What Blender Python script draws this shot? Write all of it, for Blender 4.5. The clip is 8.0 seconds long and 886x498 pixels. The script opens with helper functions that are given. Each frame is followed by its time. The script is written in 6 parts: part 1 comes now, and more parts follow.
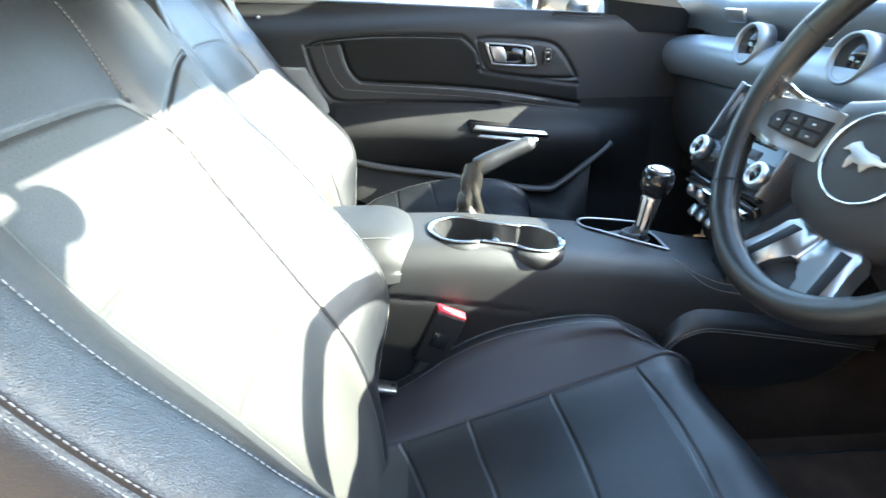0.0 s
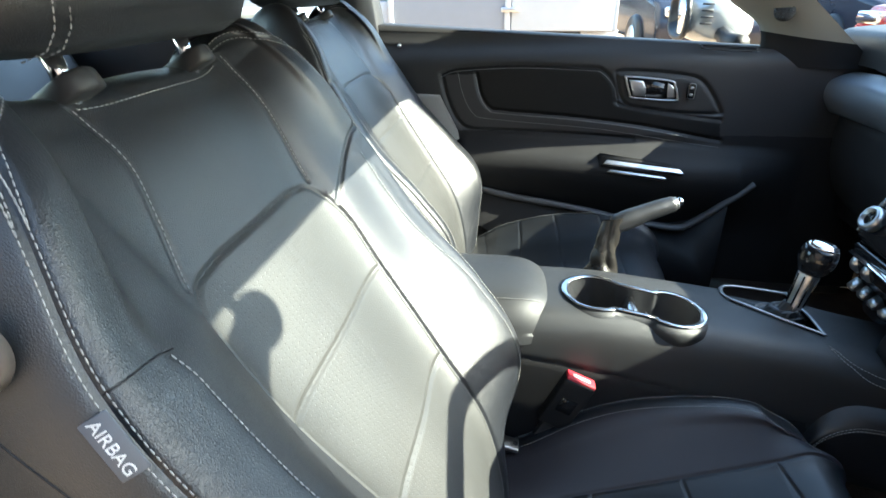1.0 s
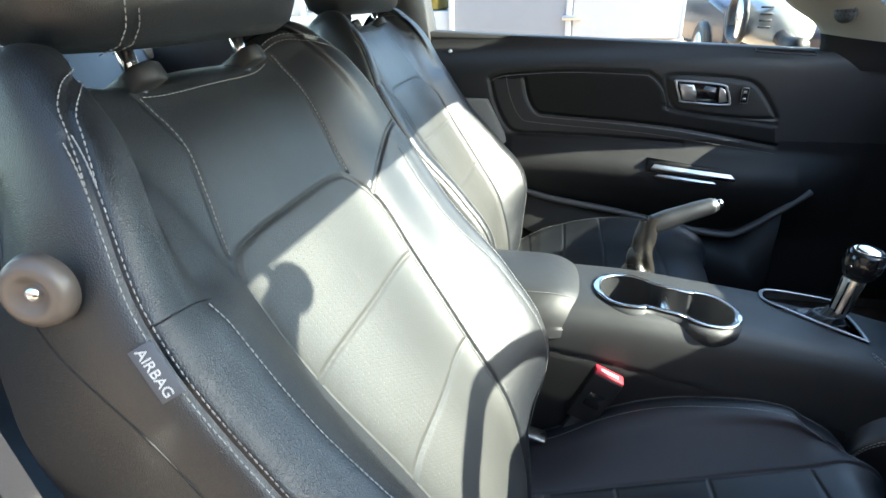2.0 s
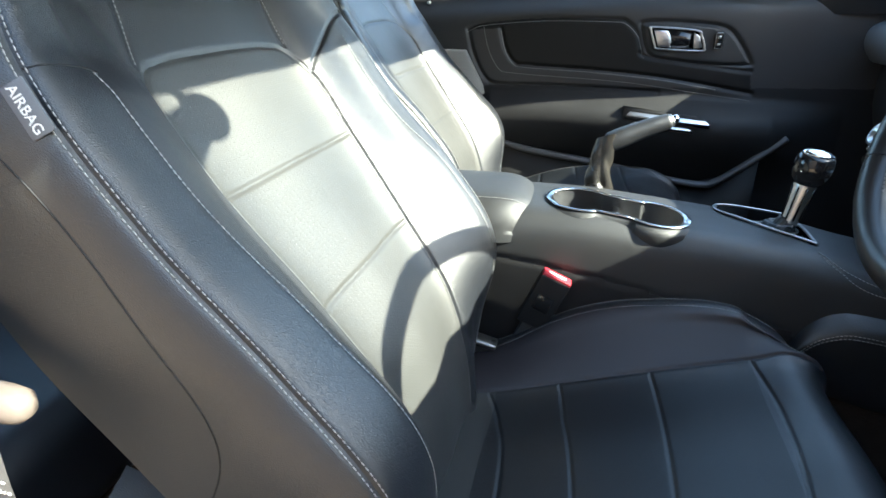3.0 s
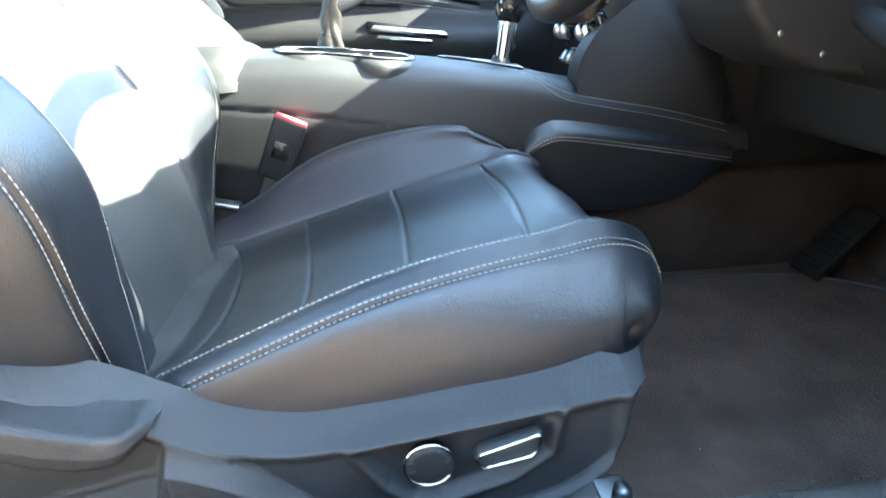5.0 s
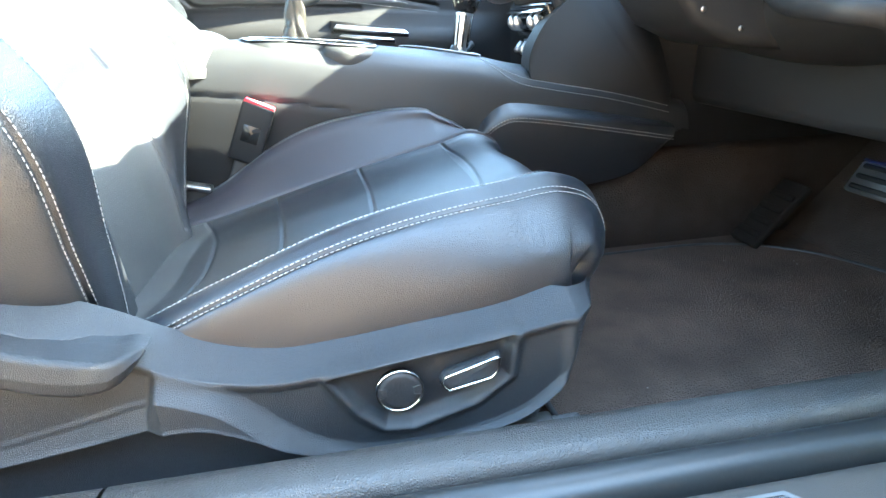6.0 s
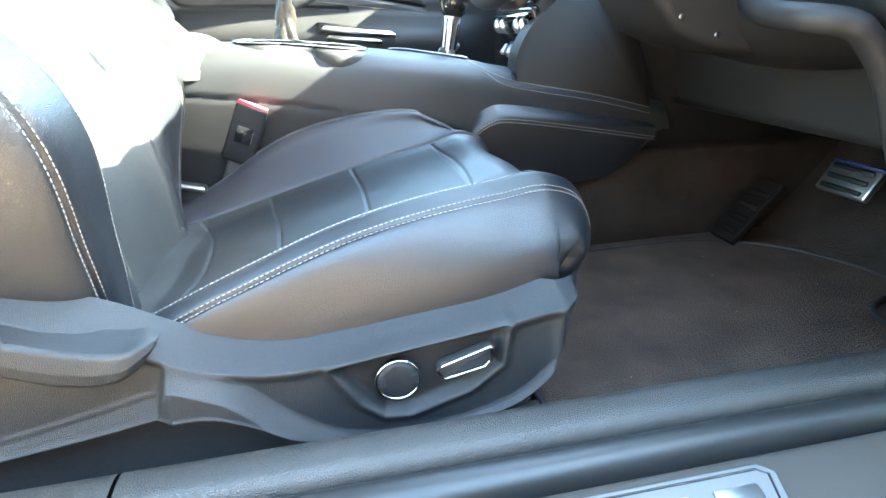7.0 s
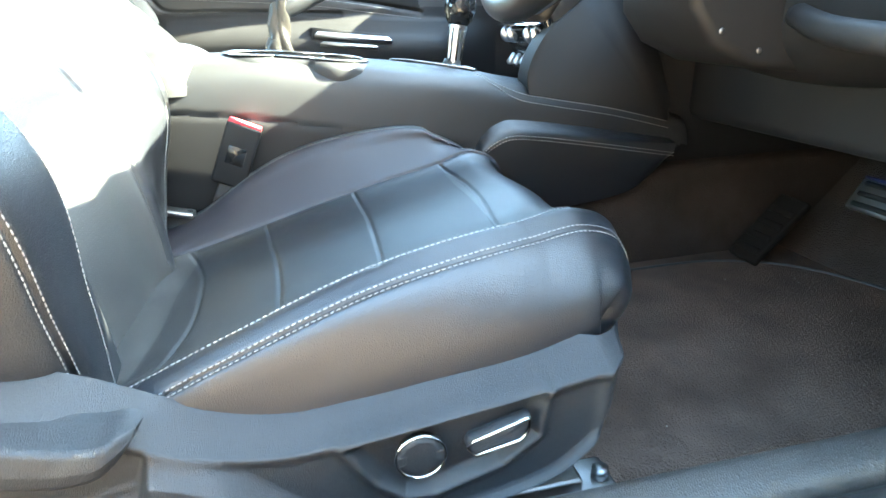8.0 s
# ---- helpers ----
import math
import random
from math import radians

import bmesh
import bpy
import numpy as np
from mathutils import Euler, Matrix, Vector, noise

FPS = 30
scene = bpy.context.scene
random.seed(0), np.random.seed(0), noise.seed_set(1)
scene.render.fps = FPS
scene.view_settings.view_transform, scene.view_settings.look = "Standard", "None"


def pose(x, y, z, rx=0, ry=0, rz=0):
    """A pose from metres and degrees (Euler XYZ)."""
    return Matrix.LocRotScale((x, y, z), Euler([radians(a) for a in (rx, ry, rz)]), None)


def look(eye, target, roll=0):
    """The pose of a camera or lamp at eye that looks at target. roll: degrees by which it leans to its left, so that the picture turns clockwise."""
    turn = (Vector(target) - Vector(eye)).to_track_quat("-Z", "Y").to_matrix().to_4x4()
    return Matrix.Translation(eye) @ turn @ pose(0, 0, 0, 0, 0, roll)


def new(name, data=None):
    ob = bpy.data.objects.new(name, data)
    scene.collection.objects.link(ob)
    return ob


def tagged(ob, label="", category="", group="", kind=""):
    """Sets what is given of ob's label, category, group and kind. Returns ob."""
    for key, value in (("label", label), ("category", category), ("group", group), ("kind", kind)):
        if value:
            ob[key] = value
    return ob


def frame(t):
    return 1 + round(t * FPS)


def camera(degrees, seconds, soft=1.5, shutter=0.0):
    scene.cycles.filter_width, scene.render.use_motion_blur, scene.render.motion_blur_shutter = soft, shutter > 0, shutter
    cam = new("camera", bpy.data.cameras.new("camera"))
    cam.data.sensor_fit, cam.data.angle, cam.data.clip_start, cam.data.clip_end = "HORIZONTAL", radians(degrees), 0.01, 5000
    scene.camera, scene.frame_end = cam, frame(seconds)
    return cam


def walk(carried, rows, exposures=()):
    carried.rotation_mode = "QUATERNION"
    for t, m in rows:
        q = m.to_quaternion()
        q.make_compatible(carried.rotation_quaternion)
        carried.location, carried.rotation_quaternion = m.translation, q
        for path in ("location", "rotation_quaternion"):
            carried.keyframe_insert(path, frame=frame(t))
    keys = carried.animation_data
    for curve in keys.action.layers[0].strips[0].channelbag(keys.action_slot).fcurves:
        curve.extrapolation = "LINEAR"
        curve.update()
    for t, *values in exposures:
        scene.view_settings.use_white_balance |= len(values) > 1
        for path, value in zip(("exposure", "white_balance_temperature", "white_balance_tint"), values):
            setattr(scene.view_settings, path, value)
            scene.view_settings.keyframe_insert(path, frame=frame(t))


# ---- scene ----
cam = camera(77.0, 8.0, shutter=0.2)
PATH = [
    (0, (-0.0300, -0.7901, 0.9474), (0.0772, 1.0261, 0.1167), -0.37),
    (0.5, (-0.0785, -0.7728, 0.9695), (-0.1778, 1.0418, 0.1344), -0.26),
    (1, (-0.0857, -0.7582, 1.0388), (-0.3242, 1.0314, 0.1784), -0.29),
    (1.2, (-0.0853, -0.7542, 1.0584), (-0.3574, 1.0298, 0.1963), -0.25),
    (2.3, (-0.0335, -0.8054, 1.0002), (-0.4963, 0.9590, 0.1801), -1.42),
    (2.5, (-0.0245, -0.8101, 0.9701), (-0.4810, 0.9568, 0.1519), -1.35),
    (3, (0.0460, -0.8379, 0.9026), (-0.4264, 0.9276, 0.0901), -1.18),
    (3.5, (0.1168, -0.8494, 0.8923), (-0.3240, 0.9277, 0.0876), -1.62),
    (4, (0.1427, -0.8578, 0.8822), (-0.0775, 0.9591, 0.0757), -1.65),
    (4.5, (0.1349, -0.8615, 0.8187), (0.1590, 0.9725, 0.0214), -1.71),
    (5, (0.1410, -0.9015, 0.6751), (0.3244, 0.9301, -0.1071), -1.90),
    (5.2, (0.1480, -0.9107, 0.6516), (0.3609, 0.9205, -0.1238), -1.99),
    (6.3, (0.1302, -0.9720, 0.6447), (0.4516, 0.8542, -0.1047), -2.14),
    (6.5, (0.1271, -0.9751, 0.6475), (0.4613, 0.8485, -0.1029), -1.99),
    (7, (0.1238, -0.9802, 0.6511), (0.4763, 0.8376, -0.1049), -1.96),
    (7.5, (0.1220, -0.9744, 0.6458), (0.4897, 0.8416, -0.1071), -2.11),
    (8, (0.1121, -0.9049, 0.6659), (0.5008, 0.9041, -0.0933), -1.89),
]
EXPOSURES = [(t, e, 6280 - 15 * max(0, t - 3) + 190 * max(0, t - 5), -4 - 1.2 * max(0, t - 3)) for t, e in ((0, 4.2), (0.5, 3.6), (1.0, 3.05), (1.2, 2.95), (2.5, 3.2), (3.0, 3.3), (3.5, 3.42), (4.0, 3.78), (4.5, 4.43), (5.0, 5.2), (6.5, 5.76), (7.5, 5.70), (8, 5.72))]
walk(cam, [(t, look(eye, target, roll)) for t, eye, target, roll in PATH], EXPOSURES)

# ---- world, sun ----
world = bpy.data.worlds.new("world")
scene.world = world
world.use_nodes = True
wn = world.node_tree
sky = wn.nodes.new("ShaderNodeTexSky")
sky.sky_type, sky.sun_disc = "NISHITA", False
SUN_WAY = Vector((-1.0, 0.04, -0.64)).normalized()
sky.sun_elevation = math.asin(-SUN_WAY.z)
sky.sun_rotation = math.atan2(-SUN_WAY.x, -SUN_WAY.y)
wn.nodes["Background"].inputs["Strength"].default_value = 0.15
wn.links.new(sky.outputs["Color"], wn.nodes["Background"].inputs["Color"])
sun_data = bpy.data.lights.new("sun", "SUN")
sun_data.energy, sun_data.angle, sun_data.color = 4.2, radians(0.53), (1.0, 0.92, 0.79)
sun = new("sun", sun_data)
sun.rotation_mode = "QUATERNION"
sun.rotation_quaternion = SUN_WAY.to_track_quat("-Z", "Y")
sun.location = (3, -1, 4)


# ---- materials ----
def links(nt, a, b):
    nt.links.new(a, b)


def base_material(name, color, rough, metal=0.0, spec=0.5):
    m = bpy.data.materials.new(name)
    m.use_nodes = True
    b = m.node_tree.nodes["Principled BSDF"]
    b.inputs["Base Color"].default_value = (*color, 1)
    b.inputs["Roughness"].default_value = rough
    b.inputs["Metallic"].default_value = metal
    b.inputs["Specular IOR Level"].default_value = spec
    return m, m.node_tree, b


def grain(nt, b, color, scale, amount, rough, bump, dist, wear=9.0, kind="VORONOI"):
    """Colour and roughness that vary at two scales, with a fine relief."""
    co = nt.nodes.new("ShaderNodeTexCoord")
    big = nt.nodes.new("ShaderNodeTexNoise")
    big.inputs["Scale"].default_value, big.inputs["Detail"].default_value = wear, 5
    links(nt, co.outputs["Object"], big.inputs["Vector"])
    if kind == "VORONOI":
        fine = nt.nodes.new("ShaderNodeTexVoronoi")
        fine.feature = "DISTANCE_TO_EDGE"
        out = fine.outputs["Distance"]
    else:
        fine = nt.nodes.new("ShaderNodeTexNoise")
        fine.inputs["Detail"].default_value = 4
        out = fine.outputs["Fac"]
    fine.inputs["Scale"].default_value = scale
    links(nt, co.outputs["Object"], fine.inputs["Vector"])
    mix = nt.nodes.new("ShaderNodeMix")
    mix.data_type = "RGBA"
    mix.inputs["A"].default_value = (*[c * (1 - amount) for c in color], 1)
    mix.inputs["B"].default_value = (*[c * (1 + amount) for c in color], 1)
    links(nt, big.outputs["Fac"], mix.inputs["Factor"])
    links(nt, mix.outputs["Result"], b.inputs["Base Color"])
    ramp = nt.nodes.new("ShaderNodeMapRange")
    ramp.inputs["To Min"].default_value, ramp.inputs["To Max"].default_value = rough * 0.8, rough * 1.2
    links(nt, big.outputs["Fac"], ramp.inputs["Value"])
    links(nt, ramp.outputs["Result"], b.inputs["Roughness"])
    bu = nt.nodes.new("ShaderNodeBump")
    bu.inputs["Strength"].default_value, bu.inputs["Distance"].default_value = bump, dist
    links(nt, out, bu.inputs["Height"])
    links(nt, bu.outputs["Normal"], b.inputs["Normal"])
    return mix, bu, co


def leather_material(name, color, rough, holes=False, spec=0.75):
    m, nt, b = base_material(name, color, rough, 0.0, spec)
    mix, bu, co = grain(nt, b, color, 640, 0.25, rough, 0.28 if holes else 0.5, 0.0008)
    if holes:
        uv = nt.nodes.new("ShaderNodeUVMap")
        sc = nt.nodes.new("ShaderNodeVectorMath")
        sc.operation = "MULTIPLY"
        sc.inputs[1].default_value = (230, 230, 0)
        fr = nt.nodes.new("ShaderNodeVectorMath")
        fr.operation = "FRACTION"
        su = nt.nodes.new("ShaderNodeVectorMath")
        su.operation = "SUBTRACT"
        su.inputs[1].default_value = (0.5, 0.5, 0)
        le = nt.nodes.new("ShaderNodeVectorMath")
        le.operation = "LENGTH"
        lt = nt.nodes.new("ShaderNodeMapRange")
        lt.inputs["From Min"].default_value, lt.inputs["From Max"].default_value = 0.09, 0.17
        links(nt, uv.outputs["UV"], sc.inputs[0])
        links(nt, sc.outputs["Vector"], fr.inputs[0])
        links(nt, fr.outputs["Vector"], su.inputs[0])
        links(nt, su.outputs["Vector"], le.inputs[0])
        links(nt, le.outputs["Value"], lt.inputs["Value"])
        dark = nt.nodes.new("ShaderNodeMix")
        dark.data_type = "RGBA"
        dark.inputs["A"].default_value = (0.014, 0.014, 0.014, 1)
        links(nt, lt.outputs["Result"], dark.inputs["Factor"])
        links(nt, mix.outputs["Result"], dark.inputs["B"])
        links(nt, dark.outputs["Result"], b.inputs["Base Color"])
        b2 = nt.nodes.new("ShaderNodeBump")
        b2.inputs["Strength"].default_value, b2.inputs["Distance"].default_value = 0.3, 0.0008
        links(nt, lt.outputs["Result"], b2.inputs["Height"])
        links(nt, bu.outputs["Normal"], b2.inputs["Normal"])
        links(nt, b2.outputs["Normal"], b.inputs["Normal"])
    return m


def textured(name, color, rough, scale, amount=0.15, bump=0.3, dist=0.001, metal=0.0, spec=0.5, kind="NOISE", wear=9.0):
    m, nt, b = base_material(name, color, rough, metal, spec)
    grain(nt, b, color, scale, amount, rough, bump, dist, wear, kind)
    return m


LEATHER = leather_material("black_leather", (0.0105, 0.012, 0.0155), 0.37)
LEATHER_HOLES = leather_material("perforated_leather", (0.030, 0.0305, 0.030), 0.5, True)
LEATHER_SOFT = leather_material("soft_leather", (0.0175, 0.019, 0.022), 0.40)
WHEEL_LEATHER = textured("wheel_leather", (0.012, 0.012, 0.0125), 0.36, 900, 0.2, 0.25, 0.0004, spec=0.6, kind="VORONOI")
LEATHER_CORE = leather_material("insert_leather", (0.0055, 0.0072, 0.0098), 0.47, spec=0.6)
LEATHER_PLUM = leather_material("plum_grey_leather", (0.018, 0.0166, 0.0225), 0.55, spec=0.6)
CONSOLE = textured("console_skin", (0.0165, 0.0175, 0.0195), 0.5, 700, 0.25, 0.5, 0.0007, spec=0.5, kind="VORONOI")
GAITER = leather_material("gaiter_leather", (0.022, 0.020, 0.018), 0.27)
THREAD = textured("grey_thread", (0.27, 0.27, 0.265), 0.7, 900, 0.1, 0.3, 0.0004)
DARK_THREAD = textured("dark_thread", (0.2, 0.2, 0.2), 0.7, 900, 0.1, 0.3, 0.0004)
PLASTIC = textured("grained_plastic", (0.018, 0.019, 0.0215), 0.45, 800, 0.5, 0.7, 0.0009, spec=0.45, kind="VORONOI")
# black trim; on cheek, shroud and knee parts the tone also paints footwell shade
DARK_AND_SHADED_TRIM = textured("dark_and_shaded_trim", (0.014, 0.014, 0.0152), 0.55, 700, 0.2, 0.35, 0.0005, spec=0.25, kind="VORONOI")
INSERT = textured("door_insert_cloth", (0.0065, 0.0065, 0.007), 0.6, 800, 0.2, 0.35, 0.0005, spec=0.25, kind="VORONOI")
SOFT_PLASTIC = textured("soft_plastic", (0.02, 0.02, 0.022), 0.55, 800, 0.15, 0.35, 0.0005, kind="VORONOI")
GLOSS_BLACK = textured("gloss_black", (0.012, 0.012, 0.013), 0.12, 60, 0.2, 0.05, 0.0002)
CHROME = textured("chrome", (0.85, 0.86, 0.88), 0.08, 30, 0.05, 0.03, 0.0002, metal=1.0)
DULL_CHROME = textured("dull_chrome", (0.5, 0.5, 0.51), 0.2, 200, 0.08, 0.05, 0.0002, metal=1.0)
SATIN = textured("satin_silver", (0.55, 0.56, 0.58), 0.32, 500, 0.08, 0.1, 0.0002, metal=1.0)
SPOKE_SILVER = textured("spoke_silver", (0.34, 0.33, 0.31), 0.38, 500, 0.1, 0.1, 0.0002, metal=0.9)
TAN_GRIT = textured("grit", (0.30, 0.27, 0.23), 0.8, 300)
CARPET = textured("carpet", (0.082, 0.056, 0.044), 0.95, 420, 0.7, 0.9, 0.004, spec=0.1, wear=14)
# the same carpet at about half tone: footwell shade put into the colour
SHADED_CARPET = textured("shaded_carpet", (0.042, 0.032, 0.027), 0.95, 420, 0.6, 0.9, 0.004, spec=0.1, wear=14)
RUBBER = textured("rubber", (0.015, 0.015, 0.015), 0.38, 200, 0.2, 0.2, 0.001)
RED = textured("red_plastic", (0.40, 0.015, 0.03), 0.5, 90, 0.1, 0.05, 0.0003)
WHITE_INK = textured("white_ink", (0.6, 0.6, 0.6), 0.6, 400, 0.05, 0.1, 0.0002)
FABRIC = textured("headlining", (0.18, 0.17, 0.16), 0.9, 900, 0.1, 0.4, 0.001, spec=0.1)
PILLAR = textured("pillar_trim", (0.3, 0.29, 0.26), 0.8, 700, 0.08, 0.3, 0.0006, spec=0.2)
JAMB = textured("grey_trim", (0.17, 0.17, 0.165), 0.6, 700, 0.08, 0.3, 0.0006, spec=0.3)
WEBBING = textured("webbing", (0.15, 0.14, 0.13), 0.7, 500, 0.2, 0.6, 0.001)
PAINT = textured("silver_paint", (0.42, 0.43, 0.42), 0.25, 900, 0.08, 0.05, 0.0003, metal=0.5)
SILL_GRAIN = textured("pebbled_plastic", (0.026, 0.0235, 0.0215), 0.42, 520, 0.4, 0.75, 0.0010, spec=0.6, kind="VORONOI")
PLATE = textured("plate_metal", (0.15, 0.145, 0.14), 0.62, 400, 0.15, 0.1, 0.0002, spec=0.25)
STEP = textured("step_plastic", (0.052, 0.044, 0.038), 0.55, 700, 0.2, 0.3, 0.0005, spec=0.35, kind="VORONOI")
METAL = textured("seat_metal", (0.3, 0.3, 0.3), 0.4, 300, 0.15, 0.15, 0.0005, metal=1.0)
GUIDE = textured("bronze_grey", (0.11, 0.090, 0.080), 0.35, 400, 0.1, 0.1, 0.0003)
TAG = textured("tag_cloth", (0.10, 0.105, 0.12), 0.8, 1500, 0.15, 0.4, 0.0004)
BLUE_TRIM = textured("blue_strip", (0.008, 0.014, 0.09), 0.6, 60, 0.1, 0.05, 0.0003)


# ---- building helpers ----
def hermite(xs, ys, x):
    """Smooth curve through knots, sampled at x."""
    xs, ys, x = np.asarray(xs, float), np.asarray(ys, float), np.clip(np.asarray(x, float), xs[0], xs[-1])
    m = np.gradient(ys, xs)
    i = np.clip(np.searchsorted(xs, x) - 1, 0, len(xs) - 2)
    h = xs[i + 1] - xs[i]
    t = (x - xs[i]) / h
    return ((2 * t**3 - 3 * t**2 + 1) * ys[i] + (t**3 - 2 * t**2 + t) * h * m[i] + (3 * t**2 - 2 * t**3) * ys[i + 1] + (t**3 - t**2) * h * m[i + 1])


def thing(name, place, label, category, group="", kind=""):
    ob = new(name)
    ob.empty_display_size = 0.05
    ob.location = place
    return tagged(ob, label, category, group, kind)


def settle(ob, parent):
    if parent is not None:
        ob.parent = parent
        if parent.parent is None and parent.type == "EMPTY":
            ob.location = -Vector(parent.location)
    return ob


def raw(name, verts, faces, mat, parent=None, label="", smooth=True, uv=None):
    me = bpy.data.meshes.new(name)
    me.from_pydata([tuple(v) for v in verts], [], faces)
    me.polygons.foreach_set("use_smooth", [smooth] * len(me.polygons))
    if uv is not None:
        lay = me.uv_layers.new(name="UVMap")
        idx = np.empty(len(me.loops), dtype=np.int32)
        me.loops.foreach_get("vertex_index", idx)
        lay.data.foreach_set("uv", np.asarray(uv, np.float32)[idx].ravel())
    me.materials.append(mat)
    me.update()
    ob = settle(new(name, me), parent)
    if label:
        ob["label"] = label
    return ob


def part(name, bm, mat, parent=None, label="", smooth=True):
    bmesh.ops.recalc_face_normals(bm, faces=bm.faces)
    me = bpy.data.meshes.new(name)
    bm.to_mesh(me)
    bm.free()
    me.polygons.foreach_set("use_smooth", [smooth] * len(me.polygons))
    me.materials.append(mat)
    ob = settle(new(name, me), parent)
    if label:
        ob["label"] = label
    return ob


def sheet(name, P, mat, parent=None, label="", mask=None, uv=None, wrap=False):
    """A grid of points as one smooth surface; mask keeps chosen cells."""
    nu, nv = P.shape[:2]
    idx = np.arange(nu * nv).reshape(nu, nv)
    a, b, c, d = idx[:-1, :-1], idx[1:, :-1], idx[1:, 1:], idx[:-1, 1:]
    cells = np.stack([a, b, c, d], -1)
    if wrap:
        w = np.stack([idx[-1, :-1], idx[0, :-1], idx[0, 1:], idx[-1, 1:]], -1)
        cells = np.concatenate([cells, w[None]], 0)
    faces = cells[mask] if mask is not None else cells.reshape(-1, 4)
    used, inv = np.unique(faces, return_inverse=True)
    V = P.reshape(-1, 3)[used]
    U = uv.reshape(-1, 2)[used] if uv is not None else None
    return raw(name, V, inv.reshape(-1, 4).tolist(), mat, parent, label, True, U)


def box_bm(lo, hi, bevel=0.004, segs=2):
    bm = bmesh.new()
    bmesh.ops.create_cube(bm, size=1)
    lo, hi = Vector(lo), Vector(hi)
    for v in bm.verts:
        v.co = Vector(((lo.x + hi.x) / 2 + v.co.x * (hi.x - lo.x), (lo.y + hi.y) / 2 + v.co.y * (hi.y - lo.y), (lo.z + hi.z) / 2 + v.co.z * (hi.z - lo.z)))
    if bevel:
        bmesh.ops.bevel(bm, geom=bm.edges[:], offset=bevel, segments=segs, profile=0.5, affect="EDGES")
    return bm


def turned(bm, m):
    bmesh.ops.transform(bm, matrix=m, verts=bm.verts)
    return bm


def prism_bm(outline, axis, lo, hi, bevel=0.0, segs=2):
    """An outline in two coordinates pulled along the third axis (0 x, 1 y, 2 z)."""
    bm = bmesh.new()
    def at(p, h):
        q = list(p)
        q.insert(axis, h)
        return Vector(q)
    low = [bm.verts.new(at(p, lo)) for p in outline]
    top = [bm.verts.new(at(p, hi)) for p in outline]
    bm.faces.new(low)
    bm.faces.new(top)
    n = len(outline)
    for i in range(n):
        bm.faces.new((low[i], low[(i + 1) % n], top[(i + 1) % n], top[i]))
    if bevel:
        rim = [e for e in bm.edges if (e.verts[0] in top and e.verts[1] in top) or (e.verts[0] in low and e.verts[1] in low)]
        bmesh.ops.bevel(bm, geom=rim, offset=bevel, segments=segs, profile=0.5, affect="EDGES")
    return bm


def tube_arrays(path, radius, segs=8, closed=False, flat=1.0, up=None):
    P = np.asarray(path, float)
    n = len(P)
    r = np.broadcast_to(np.asarray(radius, float), (n,))
    T = np.roll(P, -1, 0) - np.roll(P, 1, 0) if closed else np.gradient(P, axis=0)
    T /= np.linalg.norm(T, axis=1)[:, None] + 1e-12
    ref = np.array(up if up is not None else (0.13, 0.21, 0.97))
    S = np.cross(T, ref)
    S /= np.linalg.norm(S, axis=1)[:, None] + 1e-12
    N = np.cross(S, T)
    a = np.linspace(0, 2 * np.pi, segs, endpoint=False)
    return P[:, None] + r[:, None, None] * (np.cos(a)[None, :, None] * S[:, None] + flat * np.sin(a)[None, :, None] * N[:, None])


def tube(name, path, radius, mat, parent=None, label="", segs=10, closed=False, flat=1.0, up=None):
    V = tube_arrays(path, radius, segs, closed, flat, up)
    n = len(V)
    idx = np.arange(n * segs).reshape(n, segs)
    faces = []
    for i in range(n if closed else n - 1):
        for j in range(segs):
            faces.append((idx[i, j], idx[i, (j + 1) % segs], idx[(i + 1) % n, (j + 1) % segs], idx[(i + 1) % n, j]))
    if not closed:
        faces += [tuple(idx[0][::-1]), tuple(idx[-1])]
    return raw(name, V.reshape(-1, 3), [tuple(int(k) for k in f) for f in faces], mat, parent, label)


def resample(path, step):
    P = np.asarray(path, float)
    s = np.r_[0, np.cumsum(np.linalg.norm(np.diff(P, axis=0), axis=1))]
    n = max(2, int(s[-1] / step) + 1)
    t = np.linspace(0, s[-1], n)
    return np.stack([np.interp(t, s, P[:, k]) for k in range(3)], 1)


def stitches(path, parent, mat=None, pitch=0.0046, size=0.00047, lift=None, name="stitching"):
    """A row of thread loops along a path."""
    P = resample(path, pitch)
    V, F = [], []
    for i in range(len(P) - 1):
        a, b = P[i], P[i] + (P[i + 1] - P[i]) * 0.72
        mid = (a + b) / 2 + (lift[0] if lift else np.zeros(3))
        ring = tube_arrays([a, a * 0.75 + b * 0.25, mid, a * 0.25 + b * 0.75, b], [size * 0.5, size, size * 1.05, size, size * 0.5], 5)
        k = len(V)
        V += ring.reshape(-1, 3).tolist()
        for q in range(4):
            for j in range(5):
                F.append((k + q * 5 + j, k + q * 5 + (j + 1) % 5, k + q * 5 + 5 + (j + 1) % 5, k + q * 5 + 5 + j))
    ob = raw(name, V, F, mat or THREAD, parent, "pale grey contrast thread")
    ob["kind"] = "stuff"
    return ob


